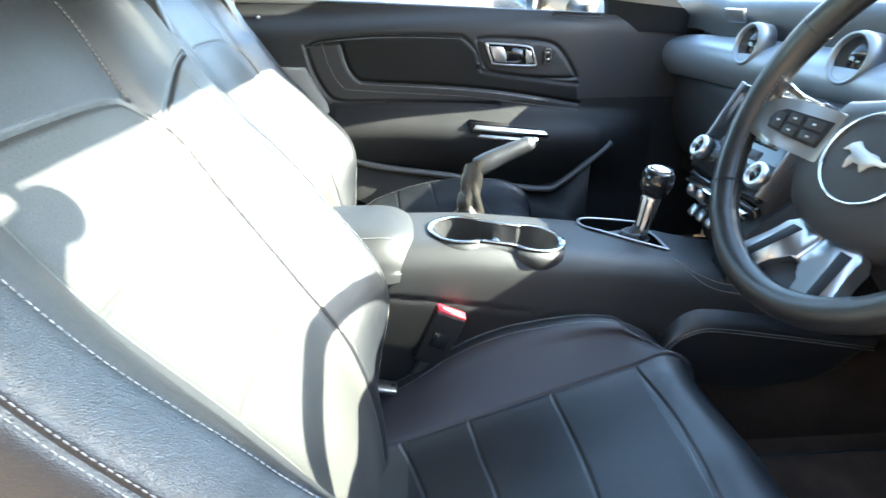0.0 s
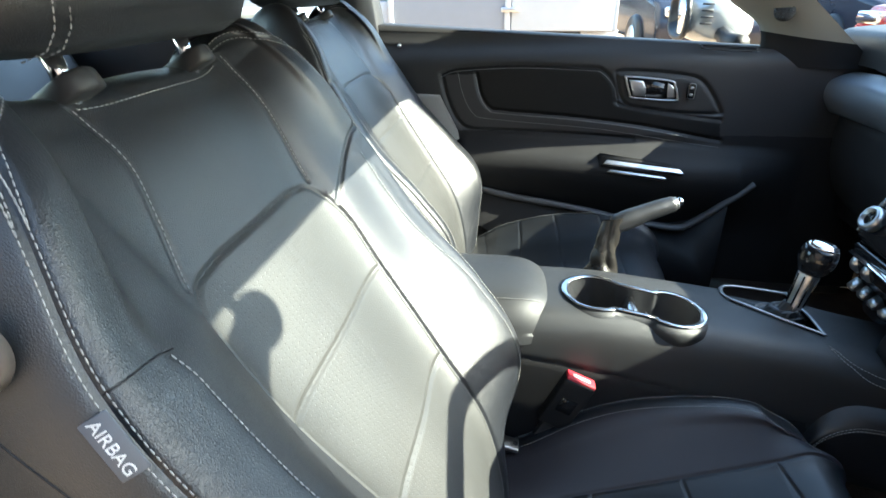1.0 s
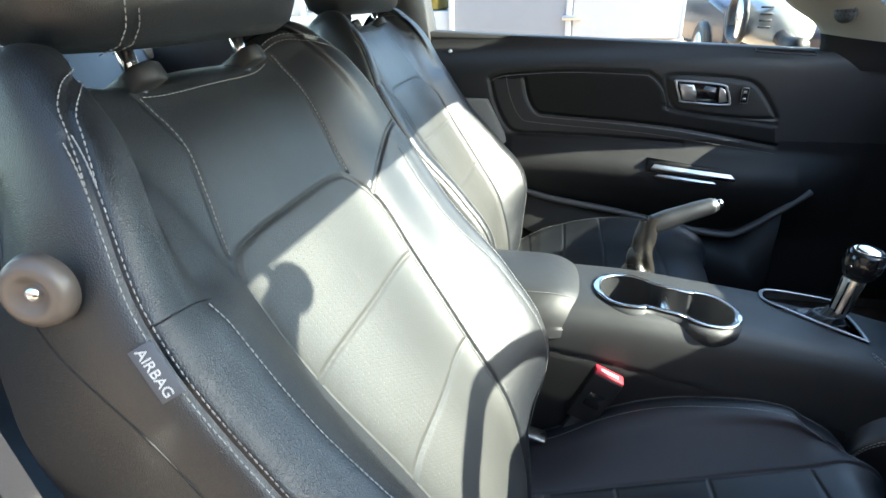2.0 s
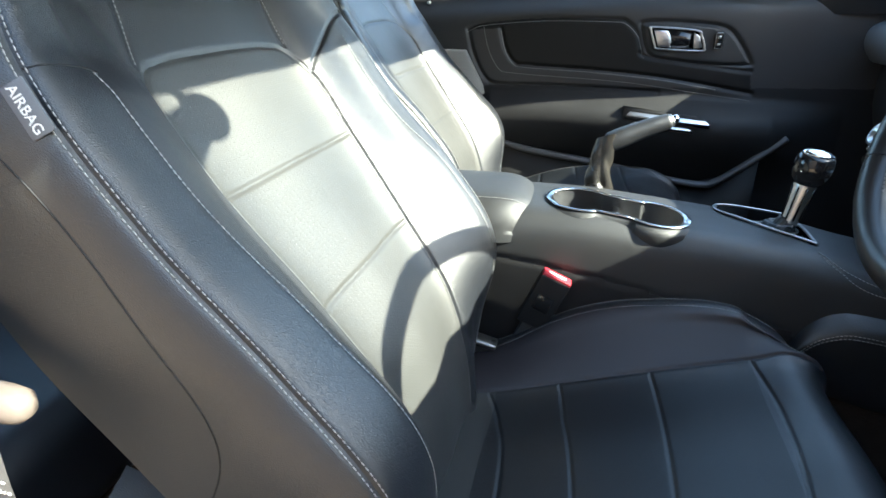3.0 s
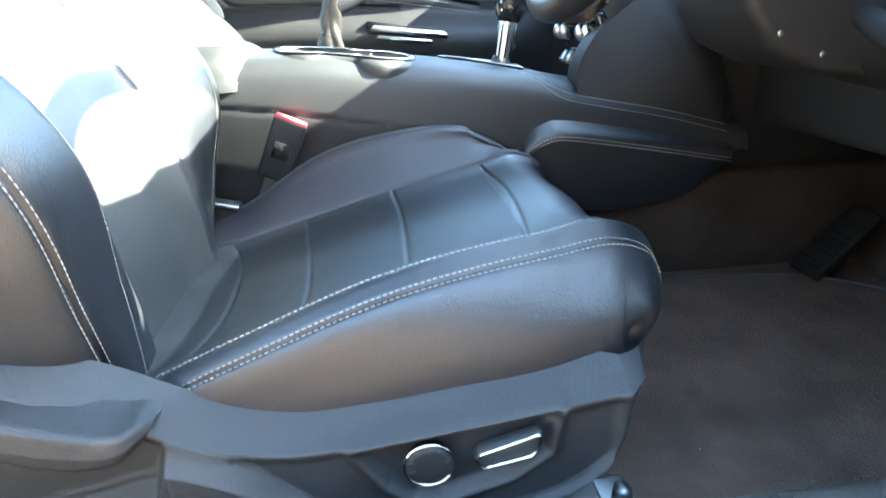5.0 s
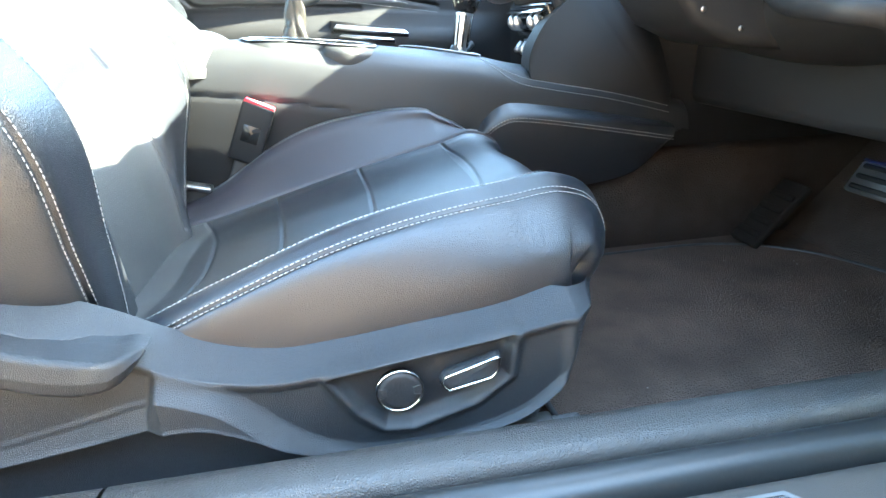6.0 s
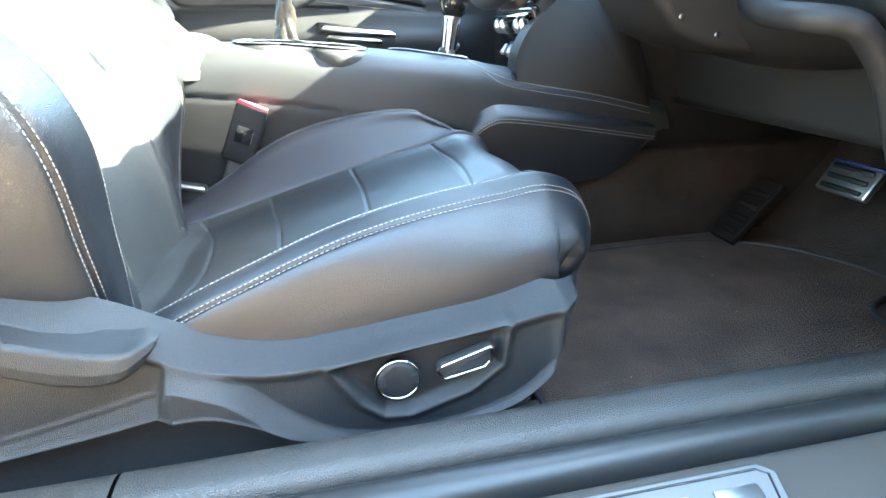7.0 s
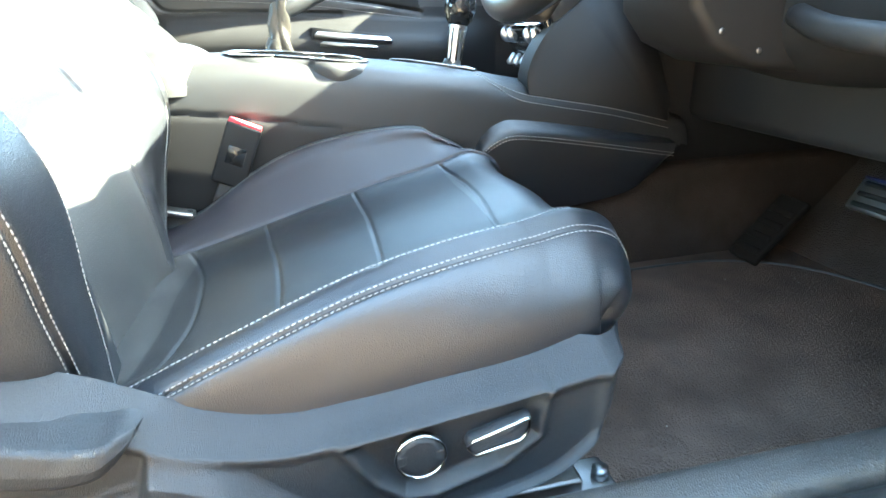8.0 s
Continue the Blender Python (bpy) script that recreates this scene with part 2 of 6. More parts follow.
def lathe(profile, segs=40):
    """A bmesh turned about z from (radius, z) pairs."""
    bm = bmesh.new()
    rings = []
    for r, z in profile:
        rings.append([bm.verts.new((r * math.cos(2 * math.pi * k / segs), r * math.sin(2 * math.pi * k / segs), z)) for k in range(segs)])
    for A, B in zip(rings, rings[1:]):
        for k in range(segs):
            bm.faces.new((A[k], A[(k + 1) % segs], B[(k + 1) % segs], B[k]))
    for ring in (rings[0], rings[-1]):
        if profile[rings.index(ring)][0] > 1e-5:
            bm.faces.new(ring)
    bmesh.ops.remove_doubles(bm, verts=bm.verts, dist=1e-5)
    return bm


def letters(text, size, m, mat, parent, label=""):
    cu = bpy.data.curves.new("lettering", "FONT")
    cu.body, cu.size, cu.align_x, cu.align_y, cu.extrude, cu.offset = text, size, "CENTER", "CENTER", 0.0002, size * 0.004
    tmp = new("lettering_form", cu)
    dg = bpy.context.evaluated_depsgraph_get()
    me = bpy.data.meshes.new_from_object(tmp.evaluated_get(dg))
    bpy.data.objects.remove(tmp)
    me.transform(m)
    me.materials.clear()
    me.materials.append(mat)
    ob = settle(new("lettering", me), parent)
    if label:
        ob["label"] = label
    return ob


def inside(poly, x, y):
    """Which points lie in a polygon."""
    poly = np.asarray(poly, float)
    hit = np.zeros(np.shape(x), bool)
    for (x0, y0), (x1, y1) in zip(poly, np.roll(poly, -1, 0)):
        if y0 == y1:
            continue
        hit ^= ((y0 > y) != (y1 > y)) & (x < (x1 - x0) * (y - y0) / (y1 - y0) + x0)
    return hit


def normals(P):
    N = np.cross(np.gradient(P, axis=0), np.gradient(P, axis=1))
    return N / (np.linalg.norm(N, axis=-1, keepdims=True) + 1e-12)


def groove(P, N, lines, depth=0.003, width=0.0035):
    """Press seams into a surface."""
    flat = P.reshape(-1, 3)
    d2 = np.full(len(flat), 1.0)
    for L in lines:
        L = resample(L, 0.002)
        lo, hi = L.min(0) - 0.012, L.max(0) + 0.012
        near = np.where(((flat > lo) & (flat < hi)).all(1))[0]
        for k in range(0, len(near), 4000):
            q = near[k:k + 4000]
            d2[q] = np.minimum(d2[q], ((flat[q][:, None] - L[None]) ** 2).sum(-1).min(1))
    return P - N * (depth * np.exp(-d2 / width**2)).reshape(P.shape[:2])[..., None]


# ---- seats ----
class Cover:
    """A padded cover: knots along a middle line, cross-sections of nodes across."""

    def __init__(self, mid, un, nodes, place, bump=None):
        self.mid = np.asarray(mid, float)
        seg = np.linalg.norm(np.diff(self.mid, axis=0), axis=1)
        self.k = np.r_[0, np.cumsum(seg)]
        self.un, self.nodes, self.place, self.bump, self.lift, self.outer = un, nodes, place, bump, None, None

    def v_at(self, coord, value):
        """The place along the middle line where x (0) or z (1) first takes a value."""
        t = np.linspace(0, self.k[-1], 2000)
        y = hermite(self.k, self.mid[:, coord], t)
        return t[np.argmin(np.abs(y - value))]

    def row(self, v, u):
        v = min(max(v, 2e-3), self.k[-1] - 2e-3)
        x, z = hermite(self.k, self.mid[:, 0], v), hermite(self.k, self.mid[:, 1], v)
        e = 1e-3
        tx = hermite(self.k, self.mid[:, 0], v + e) - hermite(self.k, self.mid[:, 0], v - e)
        tz = hermite(self.k, self.mid[:, 1], v + e) - hermite(self.k, self.mid[:, 1], v - e)
        n = math.hypot(tx, tz)
        tx, tz = tx / n, tz / n
        an, fn = self.nodes(v)
        au = np.abs(u)
        a, f = hermite(self.un, an, au) * np.sign(u), hermite(self.un, fn, au)
        if self.outer:
            ao, fo = self.outer(v)
            a, f = np.where(u > 0, hermite(self.un, ao, au), a), np.where(u > 0, hermite(self.un, fo, au), f)
        up = self.bump(a, v) if self.bump else 0
        if self.lift:
            f = f + self.lift(u, v)
        return self.place(x + tz * f * self.flip + tx * up, a, z - tx * f * self.flip + tz * up)

    def grid(self, us, vs):
        return np.stack([self.row(v, us) for v in vs], 1)

    def line(self, uv, off=0.0, step=0.004):
        """Points on the surface along a line of (u, v) corners, stood off along the normal."""
        uv = np.asarray(uv, float)
        out = []

        def at(u, v):
            e = 0.004
            p = self.row(v, np.array([u - e, u, u + e]))
            if not off:
                return p[1]
            n = np.cross(p[2] - p[0], self.row(v + e, np.array([u]))[0] - self.row(v - e, np.array([u]))[0])
            return p[1] + n / (np.linalg.norm(n) + 1e-9) * off * self.side

        for (u0, v0), (u1, v1) in zip(uv, uv[1:]):
            n = max(2, int(max(abs(u1 - u0) * 0.35, abs(v1 - v0)) / step))
            for t in np.linspace(0, 1, n, endpoint=False):
                out.append(at(u0 + (u1 - u0) * t, v0 + (v1 - v0) * t))
        out.append(at(*uv[-1]))
        return np.array(out)


def smooth_line(pts, n=60):
    P = np.asarray(pts, float)
    t = np.arange(len(P))
    s = np.linspace(0, len(P) - 1, n)
    return np.stack([hermite(t, P[:, k], s) for k in range(P.shape[1])], 1)


def car_seat(name, label, xo, yc, s, cells):
    """A sport seat. s: -1 when its outer side faces -y. a runs outwards across the seat."""
    seat = thing(name, (xo + 0.1, yc, 0.29), label, "car seat", "front seats")

    def place(x, a, z):
        return np.stack(np.broadcast_arrays(xo + x, yc + s * a, z), -1)

    # backrest
    mid = [(-0.075, 0.36), (-0.086, 0.50), (-0.108, 0.58), (-0.161, 0.667), (-0.227, 0.764), (-0.289, 0.864), (-0.350, 0.955), (-0.372, 0.975), (-0.405, 0.972), (-0.43, 0.94)]
    B = Cover(mid, np.array([0, 0.33, 0.40, 0.56, 0.68, 0.75, 0.81, 0.87, 1.0]), None, place)
    k = B.k
    WC = [0.080, 0.085, 0.088, 0.094, 0.106, 0.108, 0.118, 0.118, 0.115, 0.11]
    WR = [0.165, 0.214, 0.236, 0.233, 0.230, 0.222, 0.180, 0.162, 0.155, 0.15]
    LEADI = [-0.020, 0.006, 0.046, 0.049, 0.034, 0.030, 0.034, 0.026, 0.01, 0.0]
    WRI = [0.140, 0.198, 0.214, 0.224, 0.228, 0.222, 0.180, 0.162, 0.155, 0.15]
    LEAD = [0.012, 0.036, 0.060, 0.049, 0.034, 0.030, 0.034, 0.026, 0.01, 0.0]
    DEEP = [0.14, 0.15, 0.165, 0.168, 0.16, 0.14, 0.075, 0.045, 0.02, 0.01]

    def back_nodes(v, more=0.0):
        wc, wr, ld, dp = (float(hermite(k, q, v)) for q in (WC, WR if more else WRI, LEAD if more else LEADI, DEEP))
        wc += more
        wo = wr + 0.018
        return ([0, wc, wc + 0.014, (wc + wr) / 2 + 0.004, wr - 0.022, wr, wo - 0.003, wo + 0.004, wo - 0.006],
                [0, 0.002, 0.009, ld * 0.66, ld * 0.95, ld, ld - 0.014, ld - 0.040, ld - dp])

    B.nodes, B.flip, B.side = back_nodes, 1.0, s
    v_low, v_high = B.v_at(1, 0.835), B.v_at(1, 0.868)

    def back_outer(v):
        """Broad rounded bolster whose crest stands close to the centre panel."""
        a0, f0 = back_nodes(v, 0.02)
        wc, wr, ld, dp = (float(hermite(k, q, v)) for q in (WC, WR, LEAD, DEEP))
        wc, wo = wc + 0.018, wr + 0.018
        a1 = [0, wc, wc + 0.013, (wc + wr) / 2 - 0.003, (wc + wr) / 2 + 0.026, wr, wo - 0.003, wo + 0.004, wo - 0.006]
        f1 = [0, 0.002, 0.010, ld * 0.86, ld * 1.06, ld, ld - 0.014, ld - 0.040, ld - dp]
        w = float(np.clip((v - v_low) / (v_high - v_low), 0, 1))
        w = w * w * (3 - 2 * w)
        return [p * (1 - w) + q * w for p, q in zip(a1, a0)], [p * (1 - w) + q * w for p, q in zip(f1, f0)]

    B.outer = back_outer
    vt = B.v_at(1, 0.93)

    def bump(a, v):
        w = np.clip((v - vt) / 0.05, 0, 1)
        return 0.026 * w * w * (3 - 2 * w) * np.exp(-((np.abs(a) - 0.152) / 0.05) ** 2)

    B.bump = bump
    us, vs = np.linspace(-1, 1, cells), np.linspace(0, k[-1], cells)
    P = B.grid(us, vs)
    v1, v2, v3 = B.v_at(1, 0.664), B.v_at(1, 0.764), B.v_at(1, 0.862)
    vtop, vlow = B.v_at(1, 0.958), B.v_at(1, 0.42)
    edge = 0.365
    corner = v3 - 0.012
    panel = smooth_line([(edge, vlow), (edge, v1), (edge, v2), (edge * 1.02, corner - 0.055), (edge * 0.99, corner - 0.03), (edge * 0.90, corner - 0.010), (edge * 0.74, v3 - 0.003), (edge * 0.58, v3 + 0.002), (edge * 0.4, v3 + 0.004), (0, v3 + 0.004)], 90)
    outline = np.concatenate([panel, panel[::-1][1:] * (-1, 1)])
    seams = [B.line(outline)]
    marks = []
    for q in (v1, v2):
        L = B.line([(-edge, q), (edge, q)])
        seams.append(L)
    for sg in (-1, 1):
        w1, w2 = (0.225, 0.185) if sg > 0 else (0.315, 0.325)
        up = smooth_line([(sg * 0.30, v3 + 0.001), (sg * (0.3 + w1) / 2, v3 + 0.022), (sg * w1, v3 + 0.047), (sg * w2, v3 + 0.085), (sg * w2, vtop + 0.01)])
        seams.append(B.line(up))
        marks.append(B.line(up, 0.0009))
        cross = smooth_line([(sg * 0.60, v3 - 0.012), (sg * 0.67, v3 - 0.008), (sg * 0.775, v3 - 0.004)])
        if sg < 0:
            seams.append(B.line(smooth_line([(-0.372, v3 - 0.034), (-0.45, v3 - 0.020), (-0.56, v3 - 0.002), (-0.67, v3 + 0.012), (-0.775, v3 + 0.020)], 40)))
        else:
            tube("cross_seam", resample(B.line(cross, 0.0), 0.004), 0.0007, DARK_AND_SHADED_TRIM, seat, "fine sewn seam", 6)
        arc = [(0.775, vlow - 0.01), (0.778, v3 + 0.05), (0.778, vtop - 0.045), (0.765, vtop - 0.02), (0.735, vtop - 0.009), (0.60, vtop + 0.003), (0.42, vtop + 0.013), (0.28, vtop + 0.022)]
        rows = [[(u0 + d0 * min(1, (u0 - 0.2) * 2.5), v0 + d0 * 0.35 * (v0 > vtop - 0.03)) for u0, v0 in arc] for d0 in (-0.008, 0.0, 0.008)]
        rows = [smooth_line([(sg * u0, v0) for u0, v0 in q], 90) for q in rows]
        rid = B.line(rows[1])
        seams.append(rid)
        marks.append(B.line(rows[0], 0.0009))
        marks.append(B.line(rows[2], 0.0009))
        bolster_row = [(0.66, vlow), (0.65, v1), (0.635, v2 - 0.02), (0.63, v2 + 0.05), (0.635, v3 - 0.012)] if sg > 0 else [(-0.70, vlow), (-0.69, v1), (-0.65, v2 - 0.02), (-0.635, v2 + 0.05), (-0.645, v3 - 0.01)]
        marks.append(B.line(smooth_line(bolster_row, 40), 0.0009))
        tube("side_seam", resample(B.line(smooth_line([(sg * 0.915, v3 + 0.03), (sg * 0.88, v3 - 0.018), (sg * 0.863, v3 - 0.06), (sg * 0.864, v2 + 0.005), (sg * 0.880, v2 - 0.05), (sg * 0.908, v1 - 0.01), (sg * 0.975, v1 - 0.06)], 80), 0.0), 0.006), 0.0007, DARK_AND_SHADED_TRIM, seat, "fine sewn seam", 6)
    marks.append(B.line([(-0.26, vtop + 0.010), (0.18, vtop + 0.010)], 0.0009))
    N = normals(P) * s
    G = groove(P, N, seams, 0.0023, 0.0027)
    mid_u, mid_v = (us[:-1] + us[1:]) / 2, (vs[:-1] + vs[1:]) / 2
    MU, MV = np.meshgrid(mid_u, mid_v, indexing="ij")
    ring = np.concatenate([outline, [(-edge, vlow - 0.2), (edge, vlow - 0.2)]])
    in_panel = inside(ring, MU, MV)
    uvm = np.stack(np.meshgrid(us * 0.27, vs, indexing="ij"), -1)
    upper = ~in_panel & (np.abs(MU) < 0.345) & (MV > v3 - 0.06)
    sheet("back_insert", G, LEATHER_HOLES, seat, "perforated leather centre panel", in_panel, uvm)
    sheet("upper_back_panel", G, LEATHER_SOFT, seat, "smooth leather upper panel", upper, uvm)
    rest = ~in_panel & ~upper
    for sg in (-1, 1):
        sheet("back_bolster", G, LEATHER, seat, "", rest & (np.sign(MU) == sg) & (np.abs(MU) < 0.775), uvm)
        sheet("back_side_panel", G, LEATHER_SOFT, seat, "", rest & (np.sign(MU) == sg) & (np.abs(MU) >= 0.775), uvm)
    for L in marks:
        stitches(L, seat)
    # shell behind
    sh = []
    for x, z, w, d in ((-0.20, 0.36, 0.20, 0.05), (-0.22, 0.50, 0.22, 0.055), (-0.25, 0.62, 0.232, 0.06), (-0.33, 0.78, 0.236, 0.06), (-0.40, 0.90, 0.215, 0.05), (-0.435, 0.955, 0.17, 0.02)):
        a = np.linspace(0, 2 * np.pi, 36, endpoint=False)
        ca, sa = np.cos(a), np.sin(a)
        sh.append(place(x + d * np.sign(sa) * np.abs(sa) ** 0.6, w * np.sign(ca) * np.abs(ca) ** 0.45, z + 0 * a))
    sheet("back_shell", np.stack(sh, 1), SOFT_PLASTIC, seat, "dark moulded rear shell", wrap=True)
    # cushion
    cm = [(-0.19, 0.395), (-0.05, 0.416), (0.036, 0.437), (0.147, 0.465), (0.2645, 0.487), (0.312, 0.496), (0.340, 0.484), (0.352, 0.460), (0.346, 0.428), (0.325, 0.396)]
    C = Cover(cm, np.array([0, 0.38, 0.43, 0.58, 0.68, 0.755, 0.82, 0.89, 1.0]), None, place)
    ck = C.k
    CW = [0.105, 0.115, 0.126, 0.139, 0.160, 0.168, 0.168, 0.165, 0.16, 0.16]
    CR = [0.212, 0.222, 0.228, 0.230, 0.226, 0.219, 0.206, 0.202, 0.198, 0.196]
    CL = [0.010, 0.020, 0.043, 0.053, 0.041, 0.018, -0.002, -0.006, -0.006, -0.006]
    CD = [0.07, 0.075, 0.085, 0.10, 0.095, 0.085, 0.05, 0.03, 0.03, 0.03]
    # outer side: where the double seam runs, how high it stands, how far the side bulges
    OA = [0.205, 0.213, 0.214, 0.200, 0.178, 0.163, 0.150, 0.143, 0.140, 0.138]
    OF = [0.000, 0.008, 0.022, 0.030, 0.022, 0.012, 0.010, 0.010, 0.008, 0.004]
    OS = [0.215, 0.220, 0.222, 0.222, 0.217, 0.209, 0.203, 0.200, 0.197, 0.194]
    OD = [0.10, 0.10, 0.10, 0.10, 0.098, 0.080, 0.060, 0.056, 0.060, 0.060]

    def cush_nodes(v):
        wc, wr, ld, dp = (float(hermite(ck, q, v)) for q in (CW, CR, CL, CD))
        wo = wr + 0.018
        return ([0, wc, wc + 0.010, (wc + wr) / 2 + 0.006, wr - 0.022, wr, wo - 0.004, wo + 0.005, wo - 0.008],
                [0, 0.0, 0.006, ld * 0.70, ld * 0.97, ld, ld - 0.013, ld - 0.045, ld - dp])

    def cush_outer(v):
        ar, fr, sd, de = (float(hermite(ck, q, v)) for q in (OA, OF, OS, OD))
        ad = ar - 0.020
        fd = fr + 0.009
        return ([0, ad * 0.52, ad * 0.60, ad * 0.84, ad, ar - 0.005, ar * 0.6 + sd * 0.4 + 0.002, sd, sd + 0.002],
                [0, 0.001, 0.003, fd * 0.50, fd, fr + 0.004, fr - 0.09 * de, fr - 0.42 * de, fr - de])

    C.nodes, C.flip, C.side, C.outer = cush_nodes, -1.0, -s, cush_outer

    def lift(u, v):
        w = float(np.clip((v - 0.455) / 0.06, 0, 1))
        side = np.clip((np.abs(u) - 0.42) / 0.2, 0, 1)
        back = 0.009 * math.exp(-((v - 0.28) / 0.11) ** 2)
        return (0.015 if s > 0 else 0.0) * min(1, max(0, (v - 0.1) / 0.1)) + side * np.where(u < 0, back - 0.020 * w * w * (3 - 2 * w), 0.0)

    C.lift = lift
    vs = np.linspace(0, ck[-1], cells)
    P = C.grid(us, vs)
    va, vb, vc, vr, vf = C.v_at(0, 0.036), C.v_at(0, 0.147), C.v_at(0, 0.2645), C.v_at(0, -0.055), C.v_at(0, 0.315)
    seams, marks = [], []
    for q, bow, far_x in ((vr, 0.02, -0.025), (va, 0.008, 0.067), (vb, 0.006, 0.150), (vc, 0.010, 0.250)):
        e = C.v_at(0, far_x)
        seams.append(C.line(smooth_line([(-0.40, q), (-0.2, q + bow), (0, q * 0.7 + e * 0.3 + bow * 1.3), (0.35, q * 0.4 + e * 0.6 + bow), (0.69, e)])))
    for sg in (-1, 1):
        if sg < 0:
            seams.append(C.line([(sg * 0.405, 0.01), (sg * 0.405, vf + 0.03)]))
        seams.append(C.line([(sg * 0.783, 0.02), (sg * 0.783, vf), (sg * 0.79, ck[-1] - 0.03)]))
        marks.append(C.line([(sg * 0.775, 0.02), (sg * 0.775, vf), (sg * 0.780, ck[-1] - 0.04)], 0.0009))
        marks.append(C.line([(sg * 0.792, 0.02), (sg * 0.792, vf), (sg * 0.797, ck[-1] - 0.04)], 0.0009))
        marks.append(C.line([(sg * 0.69, 0.02), (sg * 0.70, vf - 0.055), *([(-0.66, vf - 0.03), (-0.56, vf - 0.012), (-0.46, vf - 0.002), (-0.42, vf + 0.004)] if sg < 0 else [(0.69, vf - 0.03), (0.66, vf - 0.01), (0.60, vf + 0.008)])], 0.0009))
    N = normals(P) * -s
    G = groove(P, N, seams, 0.0021, 0.0023)
    mid_v = (vs[:-1] + vs[1:]) / 2
    MU, MV = np.meshgrid(mid_u, mid_v, indexing="ij")
    across = 0.27 * (us + np.sign(us) * 0.95 * np.clip(np.abs(us) - 0.78, 0, 1))
    uvm = np.stack(np.meshgrid(across, vs, indexing="ij"), -1)
    core = (MU > -0.405) & (MU < 0.69)
    sheet("rear_insert", G, LEATHER_HOLES, seat, "perforated leather strip", core & (MV < vr + 0.01), uvm)
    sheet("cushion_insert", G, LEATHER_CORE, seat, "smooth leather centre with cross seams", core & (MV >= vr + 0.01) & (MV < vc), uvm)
    sheet("thigh_panel", G, LEATHER, seat, "", core & (MV >= vc), uvm)
    plum = (MU <= -0.405) & (MU > -0.69)
    sheet("bolster_face", G, LEATHER_PLUM, seat, "plum-grey leather face", plum, uvm)
    for sg in (-1, 1):
        sheet("cushion_bolster", G, LEATHER, seat, "", ~core & ~plum & (np.sign(MU) == sg) & (np.abs(MU) < 0.783), uvm)
        sheet("cushion_side", G, LEATHER, seat, "", (np.sign(MU) == sg) & (np.abs(MU) >= 0.783), uvm)
    for L in marks:
        stitches(L, seat)
    # headrest
    a = np.linspace(0, 2 * np.pi, 40, endpoint=False)
    rows = []
    for z, x, d, w in ((1.004, -0.39, 0.0005, 0.001), (1.003, -0.39, 0.02, 0.07), (1.002, -0.39, 0.046, 0.128), (1.012, -0.39, 0.060, 0.146), (1.035, -0.39, 0.068, 0.154), (1.09, -0.395, 0.070, 0.155), (1.15, -0.40, 0.064, 0.148), (1.19, -0.405, 0.045, 0.125), (1.203, -0.405, 0.02, 0.07), (1.204, -0.405, 0.0005, 0.001)):
        ca, sa = np.cos(a), np.sin(a)
        rows.append(place(x + d * np.sign(sa) * np.abs(sa) ** 0.7, w * np.sign(ca) * np.abs(ca) ** 0.55, z + 0 * a))
    H = np.stack(rows, 1)
    head = sheet("headrest", H, LEATHER, seat, "padded leather head restraint", wrap=True)
    for aa in (0.104, 0.116):
        stitches(place(np.array([-0.36, -0.342, -0.333, -0.328, -0.336]), np.full(5, aa), np.array([1.0, 1.006, 1.018, 1.045, 1.15])), head)
    tube("headrest_seam", place(np.array([-0.39, -0.34, -0.3225, -0.325]), np.full(4, 0.012), np.array([1.002, 1.008, 1.036, 1.10])), 0.0012, LEATHER_SOFT, head)
    for aa in (-0.073, 0.073):
        post = tube("headrest_post", place(np.array([-0.37, -0.382]), np.array([aa, aa]), np.array([0.955, 1.02])), 0.0062, CHROME, seat, "chrome post", 16)
        sl = prism_bm([(-0.02, -0.012), (0.02, -0.014), (0.025, 0.0), (0.02, 0.014), (-0.02, 0.012)], 2, 0, 0.016, 0.003)
        c = place(-0.372, aa, 0.968)
        part("post_sleeve", turned(sl, Matrix.Translation(c) @ pose(0, 0, 0, 0, -30, 0)), SOFT_PLASTIC, seat)
    return seat, place, B, C


driver_seat, DP, DB, DC = car_seat("driver_seat", "black leather sport seat with pale contrast stitching, driver's side", 0.0, -0.352, -1, 440)
passenger_seat, PP, PB, PC = car_seat("passenger_seat", "black leather sport seat with pale contrast stitching, beside the console", -0.12, 0.372, 1, 240)


